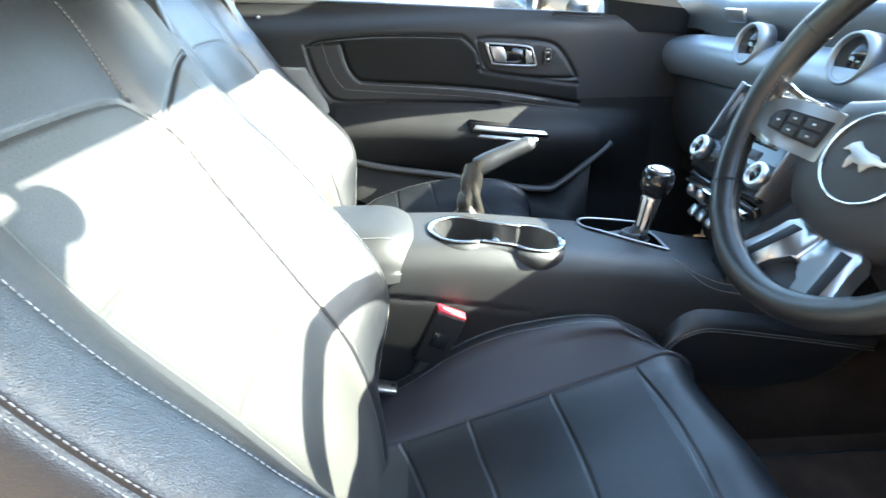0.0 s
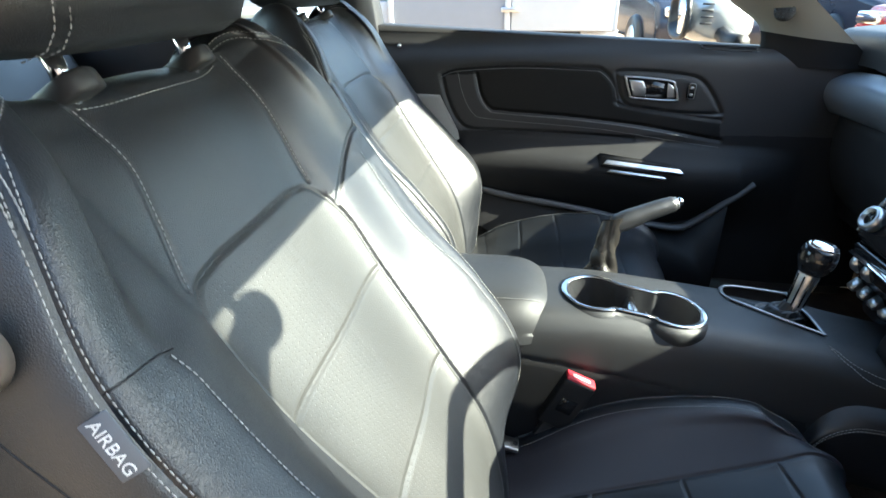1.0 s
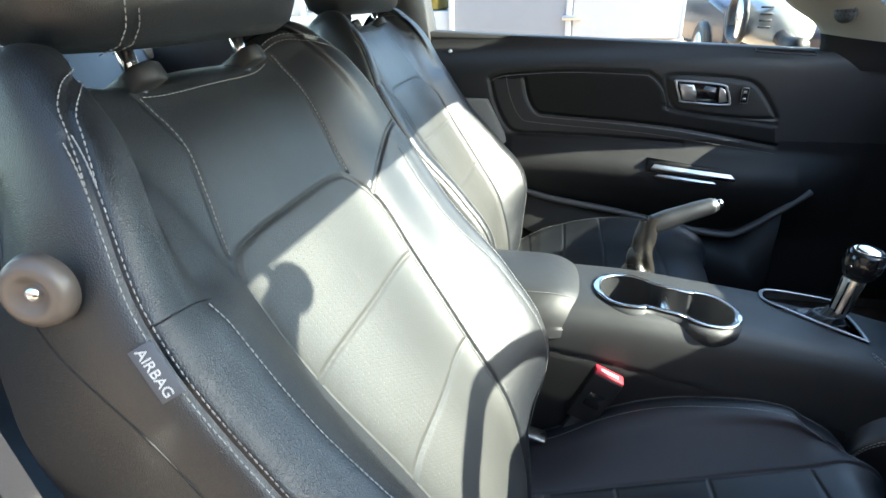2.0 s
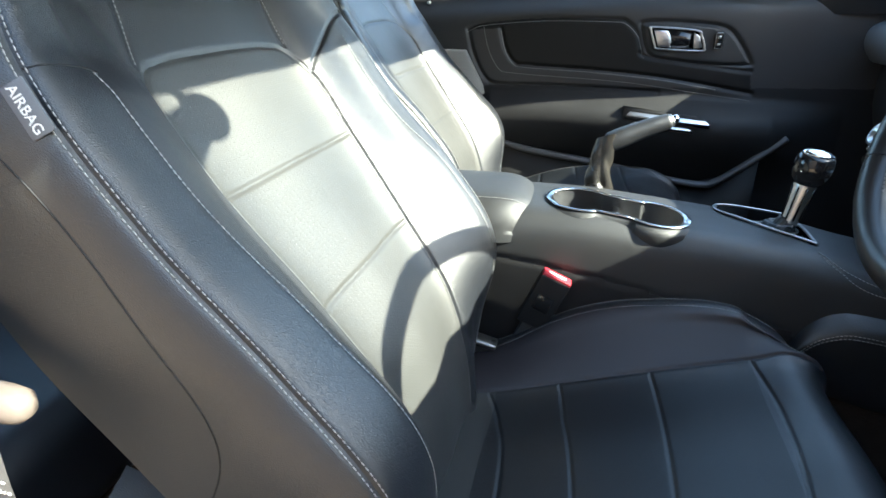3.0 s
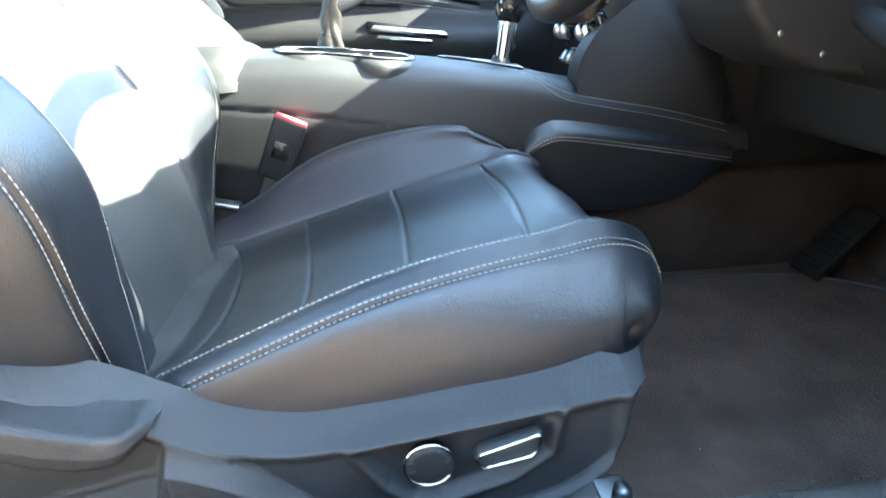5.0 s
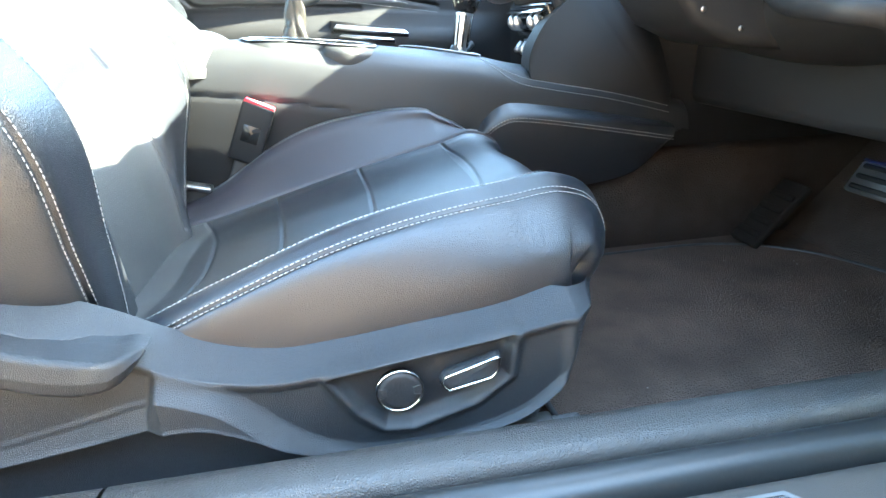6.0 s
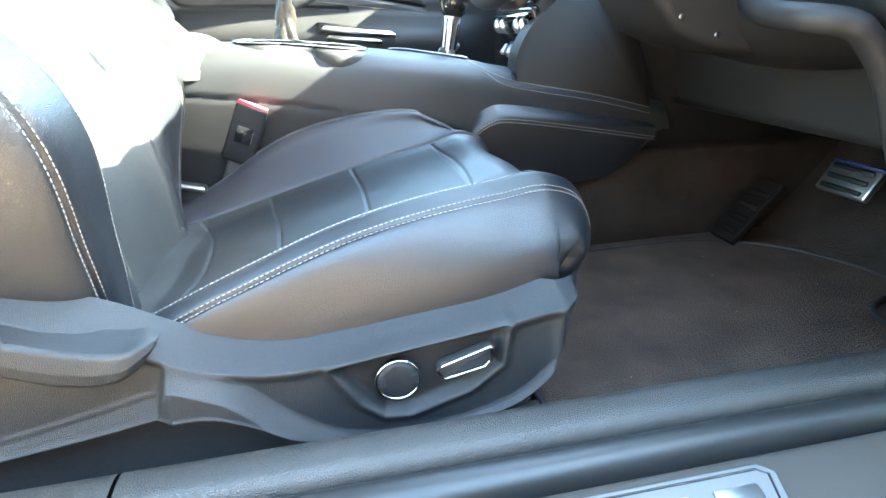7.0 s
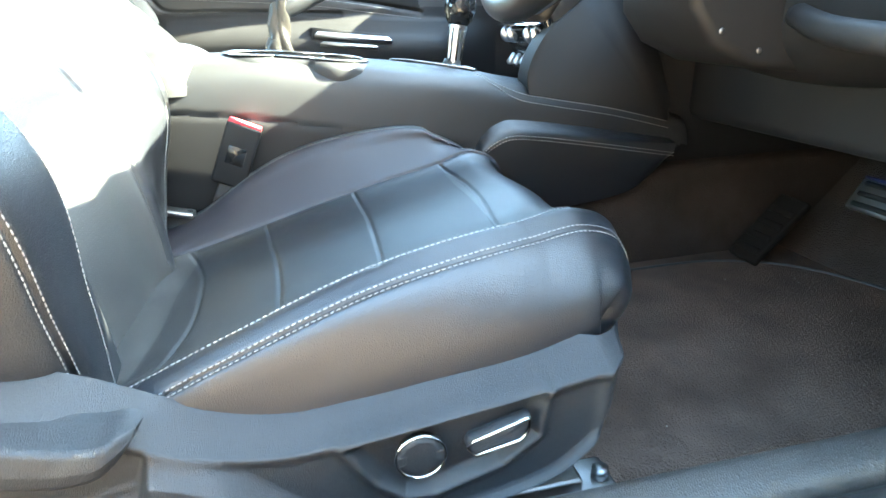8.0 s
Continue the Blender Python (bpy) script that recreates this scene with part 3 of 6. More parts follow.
# lower shell of the driver's seat, with the power switches
def seat_shell(seat, xo, y0, s, fine):
    """s: +1 faces -y."""
    TX = [-0.30, -0.20, -0.103, -0.076, -0.041, -0.008, 0.044, 0.069, 0.111, 0.178, 0.247, 0.297, 0.36]
    TZ = [0.542, 0.512, 0.476, 0.463, 0.447, 0.428, 0.409, 0.406, 0.409, 0.416, 0.423, 0.431, 0.435]
    BX = [-0.30, -0.13, -0.02, 0.06, 0.113, 0.176, 0.251, 0.282, 0.30, 0.318, 0.34]
    BZ = [0.27, 0.27, 0.27, 0.285, 0.312, 0.316, 0.324, 0.344, 0.382, 0.424, 0.436]
    hole = [(0.108, 0.402), (0.246, 0.421), (0.241, 0.387), (0.215, 0.368), (0.165, 0.353), (0.145, 0.355), (0.128, 0.37)]
    nx, nz = (520, 260) if fine else (60, 30)
    xs = np.linspace(-0.30, 0.336, nx)
    tz, bz = hermite(TX, TZ, xs), hermite(BX, BZ, xs)
    w = np.linspace(0, 1, nz)
    rows = []
    for i, x in enumerate(xs):
        lift_ = 0.016 - 0.010 * float(np.clip((x - 0.28) / 0.05, 0, 1))
        z = np.where(w < 0.72, bz[i] + (tz[i] - bz[i]) * (w / 0.72), tz[i] + lift_ * (w - 0.72) / 0.28)
        out = np.zeros(nz)
        over = np.clip(z - tz[i], 0, 1)
        out -= np.where(z > tz[i], over * 1.9 + 0.002, 0)
        out += 0.003 * np.exp(-((z - tz[i] + 0.002) / 0.005) ** 2)
        low = np.clip(1 - (z - bz[i]) / 0.018, 0, 1)
        out -= 0.02 * low**2
        endf = np.clip((x - 0.298) / 0.038, 0, 1)
        out -= 0.040 * endf**1.3
        out += 0.003 * math.exp(-((x - 0.296) / 0.006) ** 2) * (z < tz[i])
        # an upward-facing ledge that starts as a wedge behind the switches and sweeps down into the lower lip
        low_lip = float(hermite([-0.30, -0.116, -0.057, -0.017, 0.016, 0.039, 0.066, 0.090, 0.112, 0.15, 0.222, 0.262, 0.30], [0.345, 0.370, 0.378, 0.384, 0.383, 0.373, 0.356, 0.342, 0.333, 0.330, 0.336, 0.349, 0.38], x))
        back_top = float(hermite([-0.30, -0.096, -0.053, -0.032, 0.0], [0.355, 0.388, 0.397, 0.402, 0.404], x))
        fore_top = float(hermite([-0.03, -0.009, 0.010, 0.029, 0.046, 0.072, 0.100, 0.122, 0.15, 0.222, 0.262, 0.30], [0.431, 0.427, 0.419, 0.408, 0.391, 0.365, 0.345, 0.337, 0.334, 0.340, 0.354, 0.386], x))
        w0 = float(np.clip((x + 0.024) / 0.013, 0, 1))
        top = back_top + (fore_top - back_top) * w0 * w0 * (3 - 2 * w0)
        reach = 0.006 + 0.010 * w0 - 0.011 * float(np.clip((x - 0.07) / 0.05, 0, 1))
        down = np.clip((top - z) / min(max(top - low_lip, 0.003), 0.017), 0, 1)
        out += reach * down
        out += 0.0012 * np.exp(-((z - top) / 0.0022) ** 2) + 0.0012 * np.exp(-((z - low_lip) / 0.0022) ** 2)
        fall = np.clip((low_lip - z) / 0.006, 0, 1)
        out -= (reach + 0.010 * float(np.clip((0.30 - x) / 0.05, 0, 1))) * fall * fall * (3 - 2 * fall)
        rows.append(np.stack([np.full(nz, x), out, z], -1))
    P = np.stack(rows, 0)
    if fine:
        d = np.full(P.shape[:2], 9.0)
        H = np.array(hole)
        for a, b in zip(H, np.roll(H, -1, 0)):
            e = b - a
            q = P[..., [0, 2]] - a
            t = np.clip((q @ e) / (e @ e), 0, 1)
            d = np.minimum(d, np.linalg.norm(q - t[..., None] * e, axis=-1))
        isin = inside(hole, P[..., 0], P[..., 2])
        sd = np.where(isin, -d, d)
        P[..., 1] += 0.004 * np.exp(-((sd - 0.004) / 0.005) ** 2) - 0.007 / (1 + np.exp(sd / 0.0016))
    W = np.stack([xo + P[..., 0], y0 - s * P[..., 1], P[..., 2]], -1)
    shell = sheet("base_shell", W, PLASTIC, seat, "grained black plastic side cover")
    lo, hi = sorted((y0 + s * 0.03, y0 + s * 0.46))
    part("base_frame", box_bm((xo - 0.20, lo, 0.30), (xo + 0.29, hi, 0.395), 0.02, 3), SOFT_PLASTIC, seat, "dark seat frame under the cushion")
    return shell


shell = seat_shell(driver_seat, 0.0, -0.601, 1, True)
seat_shell(passenger_seat, -0.12, 0.618, -1, False)


def round_switch(seat, c):
    m = Matrix.Translation(c) @ pose(0, 0, 0, 90, 0, 0)
    sw = part("round_switch", turned(lathe([(0, 0.007), (0.012, 0.0072), (0.0165, 0.0066), (0.0172, 0.0)]), m), PLASTIC, seat, "round lumbar switch")
    ring = [(0.0178 * math.cos(t), 0.0178 * math.sin(t)) for t in np.linspace(0, 2 * math.pi, 48, endpoint=False)]
    tube("switch_ring", [m @ Vector((x, y, 0.006)) for x, y in ring], 0.0011, CHROME, sw, "thin chrome ring", 8, True)
    for q in (0, math.pi):
        pts = [(0.0165, -0.0045), (0.0105, -0.003), (0.0105, 0.003), (0.0165, 0.0045)]
        tube("switch_mark", [m @ Vector((x * math.cos(q) - y * math.sin(q), x * math.sin(q) + y * math.cos(q), 0.0072)) for x, y in pts], 0.0005, SOFT_PLASTIC, sw, segs=6)


def lever_switch(seat, c):
    o = [(-0.024, -0.004), (-0.018, -0.0115), (0.016, -0.0045), (0.0215, 0.0015), (0.0235, 0.0135), (0.02, 0.0135), (-0.02, 0.002)]
    bm = prism_bm([(x, z) for x, z in o], 1, -0.012, 0.0, 0.003)
    sw = part("lever_switch", turned(bm, Matrix.Translation(c)), PLASTIC, seat, "wedge-shaped power seat switch")
    tube("switch_trim", [Vector(c) + Vector((x * 0.97, -0.0125, z * 0.97)) for x, z in o], 0.0012, CHROME, sw, "chrome outline", 8, True)


round_switch(driver_seat, (0.1565, -0.597, 0.3845))
lever_switch(driver_seat, (0.211, -0.599, 0.396))
# recline lever trim at the rear
def recline_lever(seat):
    xs = np.concatenate([np.linspace(-0.30, -0.04, 40), np.linspace(-0.038, -0.0125, 24)])
    crest = hermite([-0.30, -0.20, -0.093, -0.058, -0.032, -0.018, -0.0125], [0.526, 0.499, 0.468, 0.456, 0.4505, 0.450, 0.4475], xs)
    foot = hermite([-0.30, -0.20, -0.10, -0.071, -0.045, -0.033, -0.020, -0.0125], [0.49, 0.468, 0.444, 0.432, 0.428, 0.430, 0.4385, 0.4465], xs)
    ridge = hermite([-0.30, -0.20, -0.103, -0.076, -0.041, -0.008], [0.541, 0.511, 0.475, 0.462, 0.446, 0.427], xs)
    rows = []
    t, q = np.linspace(0, 1, 48), np.array([0, 0.1, 0.42, 0.46, 0.50, 0.70, 0.88, 0.93, 1])
    for x, c, f, r in zip(xs, crest, foot, ridge):
        out = 0.627 - 0.018 * float(np.clip((x + 0.034) / 0.0215, 0, 1)) ** 3
        r = max(r, c + 0.001)
        py = [0.590, 0.598, out - 0.004, out - 0.001, out, out + 0.001, out - 0.001, out - 0.004, 0.590]
        pz = [r + 0.001, r, c + 0.002, c + 0.0006, c - 0.0014, (c + f) / 2, f + 0.004, f, f - 0.001]
        rows.append(np.stack([np.full(48, x), -np.interp(t, q, py), np.interp(t, q, pz)], -1))
    sheet("recline_lever", np.stack(rows, 0), PLASTIC, seat, "grained plastic recline lever")


recline_lever(driver_seat)
# airbag tag on the outer seam
def airbag_tag(seat):
    a, b, c = DB.row(0.549, np.array([0.796]))[0], DB.row(0.517, np.array([0.796]))[0], DB.row(DB.v_at(1, 0.862), np.array([0.85]))[0]
    along, wide = Vector(b - a).normalized(), Vector(c - a).normalized()
    face = wide.cross(along).normalized()
    if face.y > 0:
        face = -face
    wide = along.cross(face).normalized()
    mid = Vector((a + b) / 2) + face * 0.002
    m = Matrix((along, face.cross(along), face)).transposed().to_4x4()
    m.translation = mid
    tag = part("airbag_tag", turned(box_bm((-0.0165, -0.0075, -0.001), (0.0165, 0.0075, 0.0005), 0.0004, 1), m), TAG, seat, "woven dark tag lettered AIRBAG")
    letters("AIRBAG", 0.0086, m @ Matrix.Translation((0, -0.001, 0.0009)), WHITE_INK, tag)


airbag_tag(driver_seat)


# ---- cabin shell ----
def wall(name, lo, hi, mat, label, bevel=0.01):
    return tagged(part(name, box_bm(lo, hi, bevel), mat), label, name.split("_")[0], "", "structure")


floor = tagged(part("floor", box_bm((-1.3, -0.70, 0.20), (1.25, 0.75, 0.262), 0.01), CARPET), "dark brown-black carpeted car floor", "floor", "", "structure")
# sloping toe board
# tunnel and toe board carry the footwell's shade in their carpet colour
tagged(part("tunnel", box_bm((-0.6, -0.104, 0.25), (1.1, 0.12, 0.43), 0.02, 3), SHADED_CARPET), "carpeted transmission tunnel below the console, shade put into its colour", "floor", "", "structure")
tagged(part("toe_board", prism_bm([(0.92, 0.26), (1.25, 0.62), (1.3, 0.62), (1.3, 0.2), (0.92, 0.2)], 1, -0.70, 0.75), SHADED_CARPET), "carpeted toe board rising ahead of the pedals, shade put into its colour", "floor", "", "structure")

# sill: profile in (y, z) pulled along x
def profile_sheet(name, prof, x0, x1, mat, label, n=3, parent=None):
    prof = smooth_line(prof, 60)
    xs = np.linspace(x0, x1, n)
    P = np.stack([np.stack([np.full(len(prof), x), prof[:, 0], prof[:, 1]], -1) for x in xs], 0)
    return sheet(name, P, mat, parent, label)


sill = thing("sill", (0.2, -0.70, 0.20), "grained black plastic door sill below the driver's seat", "door sill", "", "structure")
TRIM_PROF = [(-0.640, 0.262), (-0.646, 0.34), (-0.651, 0.374), (-0.658, 0.3812), (-0.672, 0.3815), (-0.682, 0.3788), (-0.688, 0.372), (-0.692, 0.358)]
profile_sheet("sill_trim", TRIM_PROF, -0.035, 1.1, SILL_GRAIN, "", 3, sill)
profile_sheet("rear_sill_trim", [(y + 0.002, z - 0.002) for y, z in TRIM_PROF], -0.9, -0.039, SILL_GRAIN, "", 3, sill)
profile_sheet("door_seal", [(-0.689, 0.358), (-0.692, 0.371), (-0.700, 0.3775), (-0.711, 0.3765), (-0.719, 0.369), (-0.722, 0.352)], -0.9, 1.1, RUBBER, "soft rubber door seal", 3, sill)
profile_sheet("sill_step", [(-0.716, 0.350), (-0.724, 0.364), (-0.736, 0.3705), (-0.77, 0.370), (-0.81, 0.362), (-0.845, 0.345), (-0.86, 0.30), (-0.87, 0.15)], -0.9, 1.1, STEP, "", 3, sill)
part("sill_core", box_bm((-0.9, -0.85, 0.14), (1.1, -0.66, 0.33), 0.01), SOFT_PLASTIC, sill)
plate = thing("scuff_plate", (0.2, -0.77, 0.368), "brushed metal scuff plate with raised lettering shapes on the sill", "scuff plate")
tilt = Matrix.Translation((0.202, -0.767, 0.3715)) @ pose(0, 0, 0, 5, 0, 0)
part("plate_body", turned(prism_bm([(-0.18, -0.026), (0.165, -0.026), (0.18, 0.018), (0.172, 0.026), (-0.172, 0.026), (-0.18, 0.018)], 2, 0, 0.003, 0.001), tilt), PLATE, plate, "brushed metal")
tube("plate_border", [tilt @ Vector((x, y, 0.003)) for x, y in ((-0.174, -0.022), (0.160, -0.022), (0.174, 0.017), (0.168, 0.022), (-0.168, 0.022), (-0.174, 0.017))], 0.0009, GLOSS_BLACK, plate, "dark border line", 6, True)
for i in range(7):
    x = -0.144 + i * 0.048
    part("raised_mark", turned(prism_bm([(x - 0.017, -0.012), (x + 0.014, -0.012), (x + 0.017, 0.012), (x - 0.014, 0.012)], 2, 0.003, 0.0042, 0.0005), tilt), SATIN, plate)

# driver's floor mat
def floor_mat():
    o = smooth_line([(0.30, -0.16), (0.55, -0.15), (0.74, -0.155), (0.86, -0.22), (0.92, -0.34), (0.90, -0.40), (0.82, -0.44), (0.80, -0.50), (0.84, -0.56), (0.78, -0.615), (0.5, -0.62), (0.32, -0.615)], 80)
    mat = thing("floor_mat", (0.6, -0.38, 0.262), "dark carpet floor mat with bound edge, specks of grit", "floor mat")
    part("carpet_top", prism_bm([tuple(p) for p in o], 2, 0.262, 0.272, 0.003), CARPET, mat, smooth=False)
    tube("binding", [(p[0], p[1], 0.272) for p in o], 0.003, SOFT_PLASTIC, mat, "bound edge", 8, True)
    part("mat_clip", turned(lathe([(0, 0.006), (0.012, 0.006), (0.018, 0.004), (0.022, 0.0)], 28), Matrix.Translation((0.413, -0.530, 0.268))), CARPET, mat)
    rng = random.Random(4)
    V, F = [], []
    for _ in range(26):
        x, y, r = rng.uniform(0.4, 0.85), rng.uniform(-0.6, -0.18), rng.uniform(0.0004, 0.0011)
        k = len(V)
        V += [(x + r, y, 0.2725), (x, y + r, 0.2725), (x - r, y, 0.2725), (x, y - r, 0.2725), (x, y, 0.2725 + r)]
        F += [(k, k + 1, k + 4), (k + 1, k + 2, k + 4), (k + 2, k + 3, k + 4), (k + 3, k, k + 4)]
    g = raw("grit", V, F, TAN_GRIT, mat, "pale specks of grit")
    g["kind"] = "stuff"


floor_mat()

# seat rail end under the driver's seat
rail = thing("seat_rail", (0.27, -0.55, 0.262), "bare metal seat rail bolted to the carpet", "seat rail")
part("rail_bar", box_bm((-0.2, -0.565, 0.262), (0.305, -0.535, 0.290), 0.004), METAL, rail)
part("rail_foot", box_bm((0.295, -0.575, 0.262), (0.34, -0.525, 0.275), 0.004), METAL, rail)
part("rail_bolt", turned(lathe([(0, 0.01), (0.008, 0.01), (0.009, 0)], 6), Matrix.Translation((0.328, -0.55, 0.275))), METAL, rail)
part("cross_rail", box_bm((-0.15, -0.20, 0.262), (0.28, -0.16, 0.36), 0.006), SOFT_PLASTIC, rail)

# ---- passenger door ----
door = thing("door_1", (0.0, 0.70, 0.3), "black moulded passenger door trim with stitched insert", "car door", "", "structure")


def door_face(x, z):
    """How far the trim stands towards -y at a place on the door."""
    y = 0.70 + 0 * x
    y = y - 0.045 / (1 + np.exp((z - 0.895 - 0.01 * np.sin(x * 3)) / 0.012))
    # armrest swelling out below the stitched panel, its upper face sloping up
    q = z + 0.055 * np.clip(x + 0.05, 0, 1)
    arm = hermite([0.25, 0.44, 0.47, 0.53, 0.575, 0.605, 0.630, 0.655, 0.678, 0.692, 0.702, 0.712, 0.722, 1.2], [-0.015, -0.015, -0.015, 0.012, 0.040, 0.052, 0.054, 0.044, 0.022, 0.007, 0.001, 0.0, 0.0, 0.0], q)
    y = y - arm * np.clip((x + 0.262) / 0.05, 0, 1) * np.clip((0.62 - x) / 0.16, 0, 1)
    y = y + 0.02 / (1 + np.exp(-(x - 0.42) / 0.03))
    return y


xs, zs = np.linspace(-0.45, 0.82, 460), np.linspace(0.30, 0.93, 300)
DX, DZ = np.meshgrid(xs, zs, indexing="ij")
belt = 0.945 - 0.045 * (DX + 0.43) / 0.9
DZ = 0.30 + (DZ - 0.30) / 0.63 * (belt - 0.30)
DY = door_face(DX, DZ)
P = np.stack([DX, DY, DZ], -1)
insert_line = smooth_line([(-0.276, 0.836), (-0.255, 0.846), (-0.222, 0.852), (-0.085, 0.860), (0.08, 0.856), (0.111, 0.850), (0.14, 0.822), (0.152, 0.790), (0.175, 0.770), (0.40, 0.738)], 80)
insert_low = smooth_line([(-0.19, 0.838), (-0.178, 0.79), (-0.155, 0.757), (-0.12, 0.750), (0.05, 0.739), (0.191, 0.725), (0.30, 0.708), (0.41, 0.688)], 60)
back_low = smooth_line([(-0.275, 0.832), (-0.262, 0.78), (-0.235, 0.725), (-0.20, 0.703), (-0.1, 0.701), (0.05, 0.697), (0.20, 0.689)], 60)
rim = smooth_line([(0.154, 0.80), (0.145, 0.838), (0.152, 0.848), (0.20, 0.849), (0.297, 0.842), (0.345, 0.826), (0.392, 0.766), (0.388, 0.752), (0.30, 0.754), (0.20, 0.766), (0.170, 0.776), (0.154, 0.80)], 90)


def on_door(L, off=0.0):
    return np.stack([L[:, 0], door_face(L[:, 0], L[:, 1]) - off, L[:, 1]], -1)


N = np.zeros_like(P)
N[..., 1] = -1
P = groove(P, N, [on_door(q) for q in (insert_line, insert_low, back_low, rim)], 0.006, 0.005)
mx, mz = (P[:-1, :-1, 0] + P[1:, 1:, 0]) / 2, (P[:-1, :-1, 2] + P[1:, 1:, 2]) / 2
ring = np.concatenate([insert_line, insert_low[::-1]])
in_insert = inside(ring, mx, mz)
in_bezel = inside(rim, mx, mz)
sheet("door_insert", P, INSERT, door, "dark stitched insert", in_insert)
sheet("handle_surround", P, PLASTIC, door, "", in_bezel & ~in_insert)
sheet("upper_trim", P, SOFT_PLASTIC, door, "", ~in_insert & ~in_bezel & (mz >= 0.70))
arm_zone = (mz < 0.70) & (mz > 0.585) & (mx < 0.13)
sheet("door_armrest", P, DARK_AND_SHADED_TRIM, door, "padded leather armrest", ~in_insert & ~in_bezel & arm_zone)
sheet("lower_trim", P, DARK_AND_SHADED_TRIM, door, "", ~in_insert & ~in_bezel & (mz < 0.70) & ~arm_zone)
for L in (insert_low[:-6], insert_line[:-10]):
    Q = L + (0, -0.006)
    stitches(on_door(Q, 0.0008), door, THREAD, 0.005, 0.0005)
outer_row = smooth_line([(-0.235, 0.843), (-0.222, 0.79), (-0.195, 0.742), (-0.15, 0.730), (0.1, 0.713), (0.25, 0.694), (0.41, 0.672)], 70)
stitches(on_door(outer_row, 0.0008), door, DARK_THREAD, 0.005, 0.0005)
part("door_body", prism_bm([(-0.46, 0.22), (0.82, 0.22), (0.82, 0.87), (-0.46, 0.935)], 1, 0.703, 0.80, 0.01), PAINT, door)
sheet("door_top", np.stack([np.stack([xs, np.full_like(xs, yy), 0.945 - 0.045 * (xs + 0.43) / 0.9 + dz], -1) for yy, dz in ((0.655 + 0.045, -0.02), (0.698, 0.0), (0.72, 0.004), (0.80, 0.0))], 1), SOFT_PLASTIC, door)
part("door_jamb_strip", prism_bm([(-0.42, 0.792), (-0.280, 0.787), (-0.235, 0.70), (-0.215, 0.64), (-0.203, 0.56), (-0.17, 0.535), (-0.24, 0.48), (-0.42, 0.50)], 1, 0.642, 0.700, 0.006), JAMB, door, "pale grey trim strip")


def door_release():
    y0 = 0.652
    rr = [(0.180, 0.797), (0.167, 0.832), (0.173, 0.838), (0.266, 0.830), (0.280, 0.818), (0.289, 0.794), (0.281, 0.785), (0.190, 0.790)]
    ring = smooth_line(rr + rr[:1], 64)[:-1]
    h = part("door_handle", prism_bm(rr, 1, 0.651, 0.664), GLOSS_BLACK, door, "satin chrome door release in a dark finger cup")
    tube("bezel", [(x, y0 - 0.001, z) for x, z in ring], 0.0034, SATIN, h, "satin chrome bezel", 12, True, 0.7)
    part("pull", prism_bm([(0.186, 0.795), (0.173, 0.832), (0.205, 0.830), (0.214, 0.814), (0.210, 0.803), (0.216, 0.793)], 1, 0.642, 0.652, 0.004, 3), SATIN, h, "satin pull lever")
    part("pull_end", prism_bm([(0.266, 0.789), (0.262, 0.826), (0.276, 0.818), (0.285, 0.793)], 1, 0.646, 0.652, 0.003, 3), SATIN, h)
    lock = thing("lock_switch", (0.317, y0, 0.80), "small door lock switch with pale outline", "switch")
    q = [(0.311, 0.790), (0.311, 0.822), (0.313, 0.825), (0.325, 0.824), (0.327, 0.821), (0.326, 0.791)]
    part("rocker", prism_bm(q, 1, 0.648, 0.656, 0.002), GLOSS_BLACK, lock)
    tube("rocker_outline", [(x, 0.6475, z) for x, z in q], 0.0007, SATIN, lock, "", 6, True)
    part("icon_bar", box_bm((0.315, 0.6465, 0.812), (0.322, 0.6485, 0.818), 0.0005, 1), SATIN, lock)
    part("icon_bar", box_bm((0.315, 0.6465, 0.797), (0.322, 0.6485, 0.802), 0.0005, 1), SATIN, lock)


door_release()
pull = thing("armrest_pull", (0.2, 0.60, 0.62), "two bright metal strips of the door pull on the armrest", "door pull")
for z0, x0, x1, hgt, nm in ((0.640, 0.128, 0.322, 0.010, "upper_strip"), (0.621, 0.140, 0.285, 0.006, "lower_strip")):
    m = Matrix.Translation(((x0 + x1) / 2, 0.598, z0 - 0.006)) @ pose(0, 0, 0, 0, 6, 0) @ pose(0, 0, 0, -38, 0, 0)
    h = (x1 - x0) / 2
    part(nm, turned(prism_bm([(-h, -hgt * 0.6), (-h + 0.008, hgt * 0.6), (h - 0.012, hgt * 0.6), (h, -hgt * 0.6)], 1, -0.006, 0.012, 0.002), m), SATIN, pull, "bright metal strip")
part("grip_panel", prism_bm([(0.118, 0.620), (0.122, 0.660), (0.29, 0.640), (0.312, 0.622), (0.27, 0.604)], 1, 0.603, 0.66, 0.004), DARK_AND_SHADED_TRIM, pull, "black backing")
pocket = thing("door_pocket", (0.1, 0.63, 0.40), "moulded map pocket lip along the passenger door", "door pocket")
tube("pocket_lip", smooth_line([(-0.226, 0.63, 0.576), (-0.121, 0.626, 0.543), (0.082, 0.624, 0.511), (0.223, 0.622, 0.483), (0.325, 0.622, 0.470), (0.367, 0.622, 0.484), (0.459, 0.628, 0.555), (0.50, 0.635, 0.59)], 50), 0.0125, textured("pocket_grey", (0.07, 0.07, 0.075), 0.5, 700, 0.15, 0.4, 0.0006), pocket, "grey moulded lip", segs=12, flat=0.7)
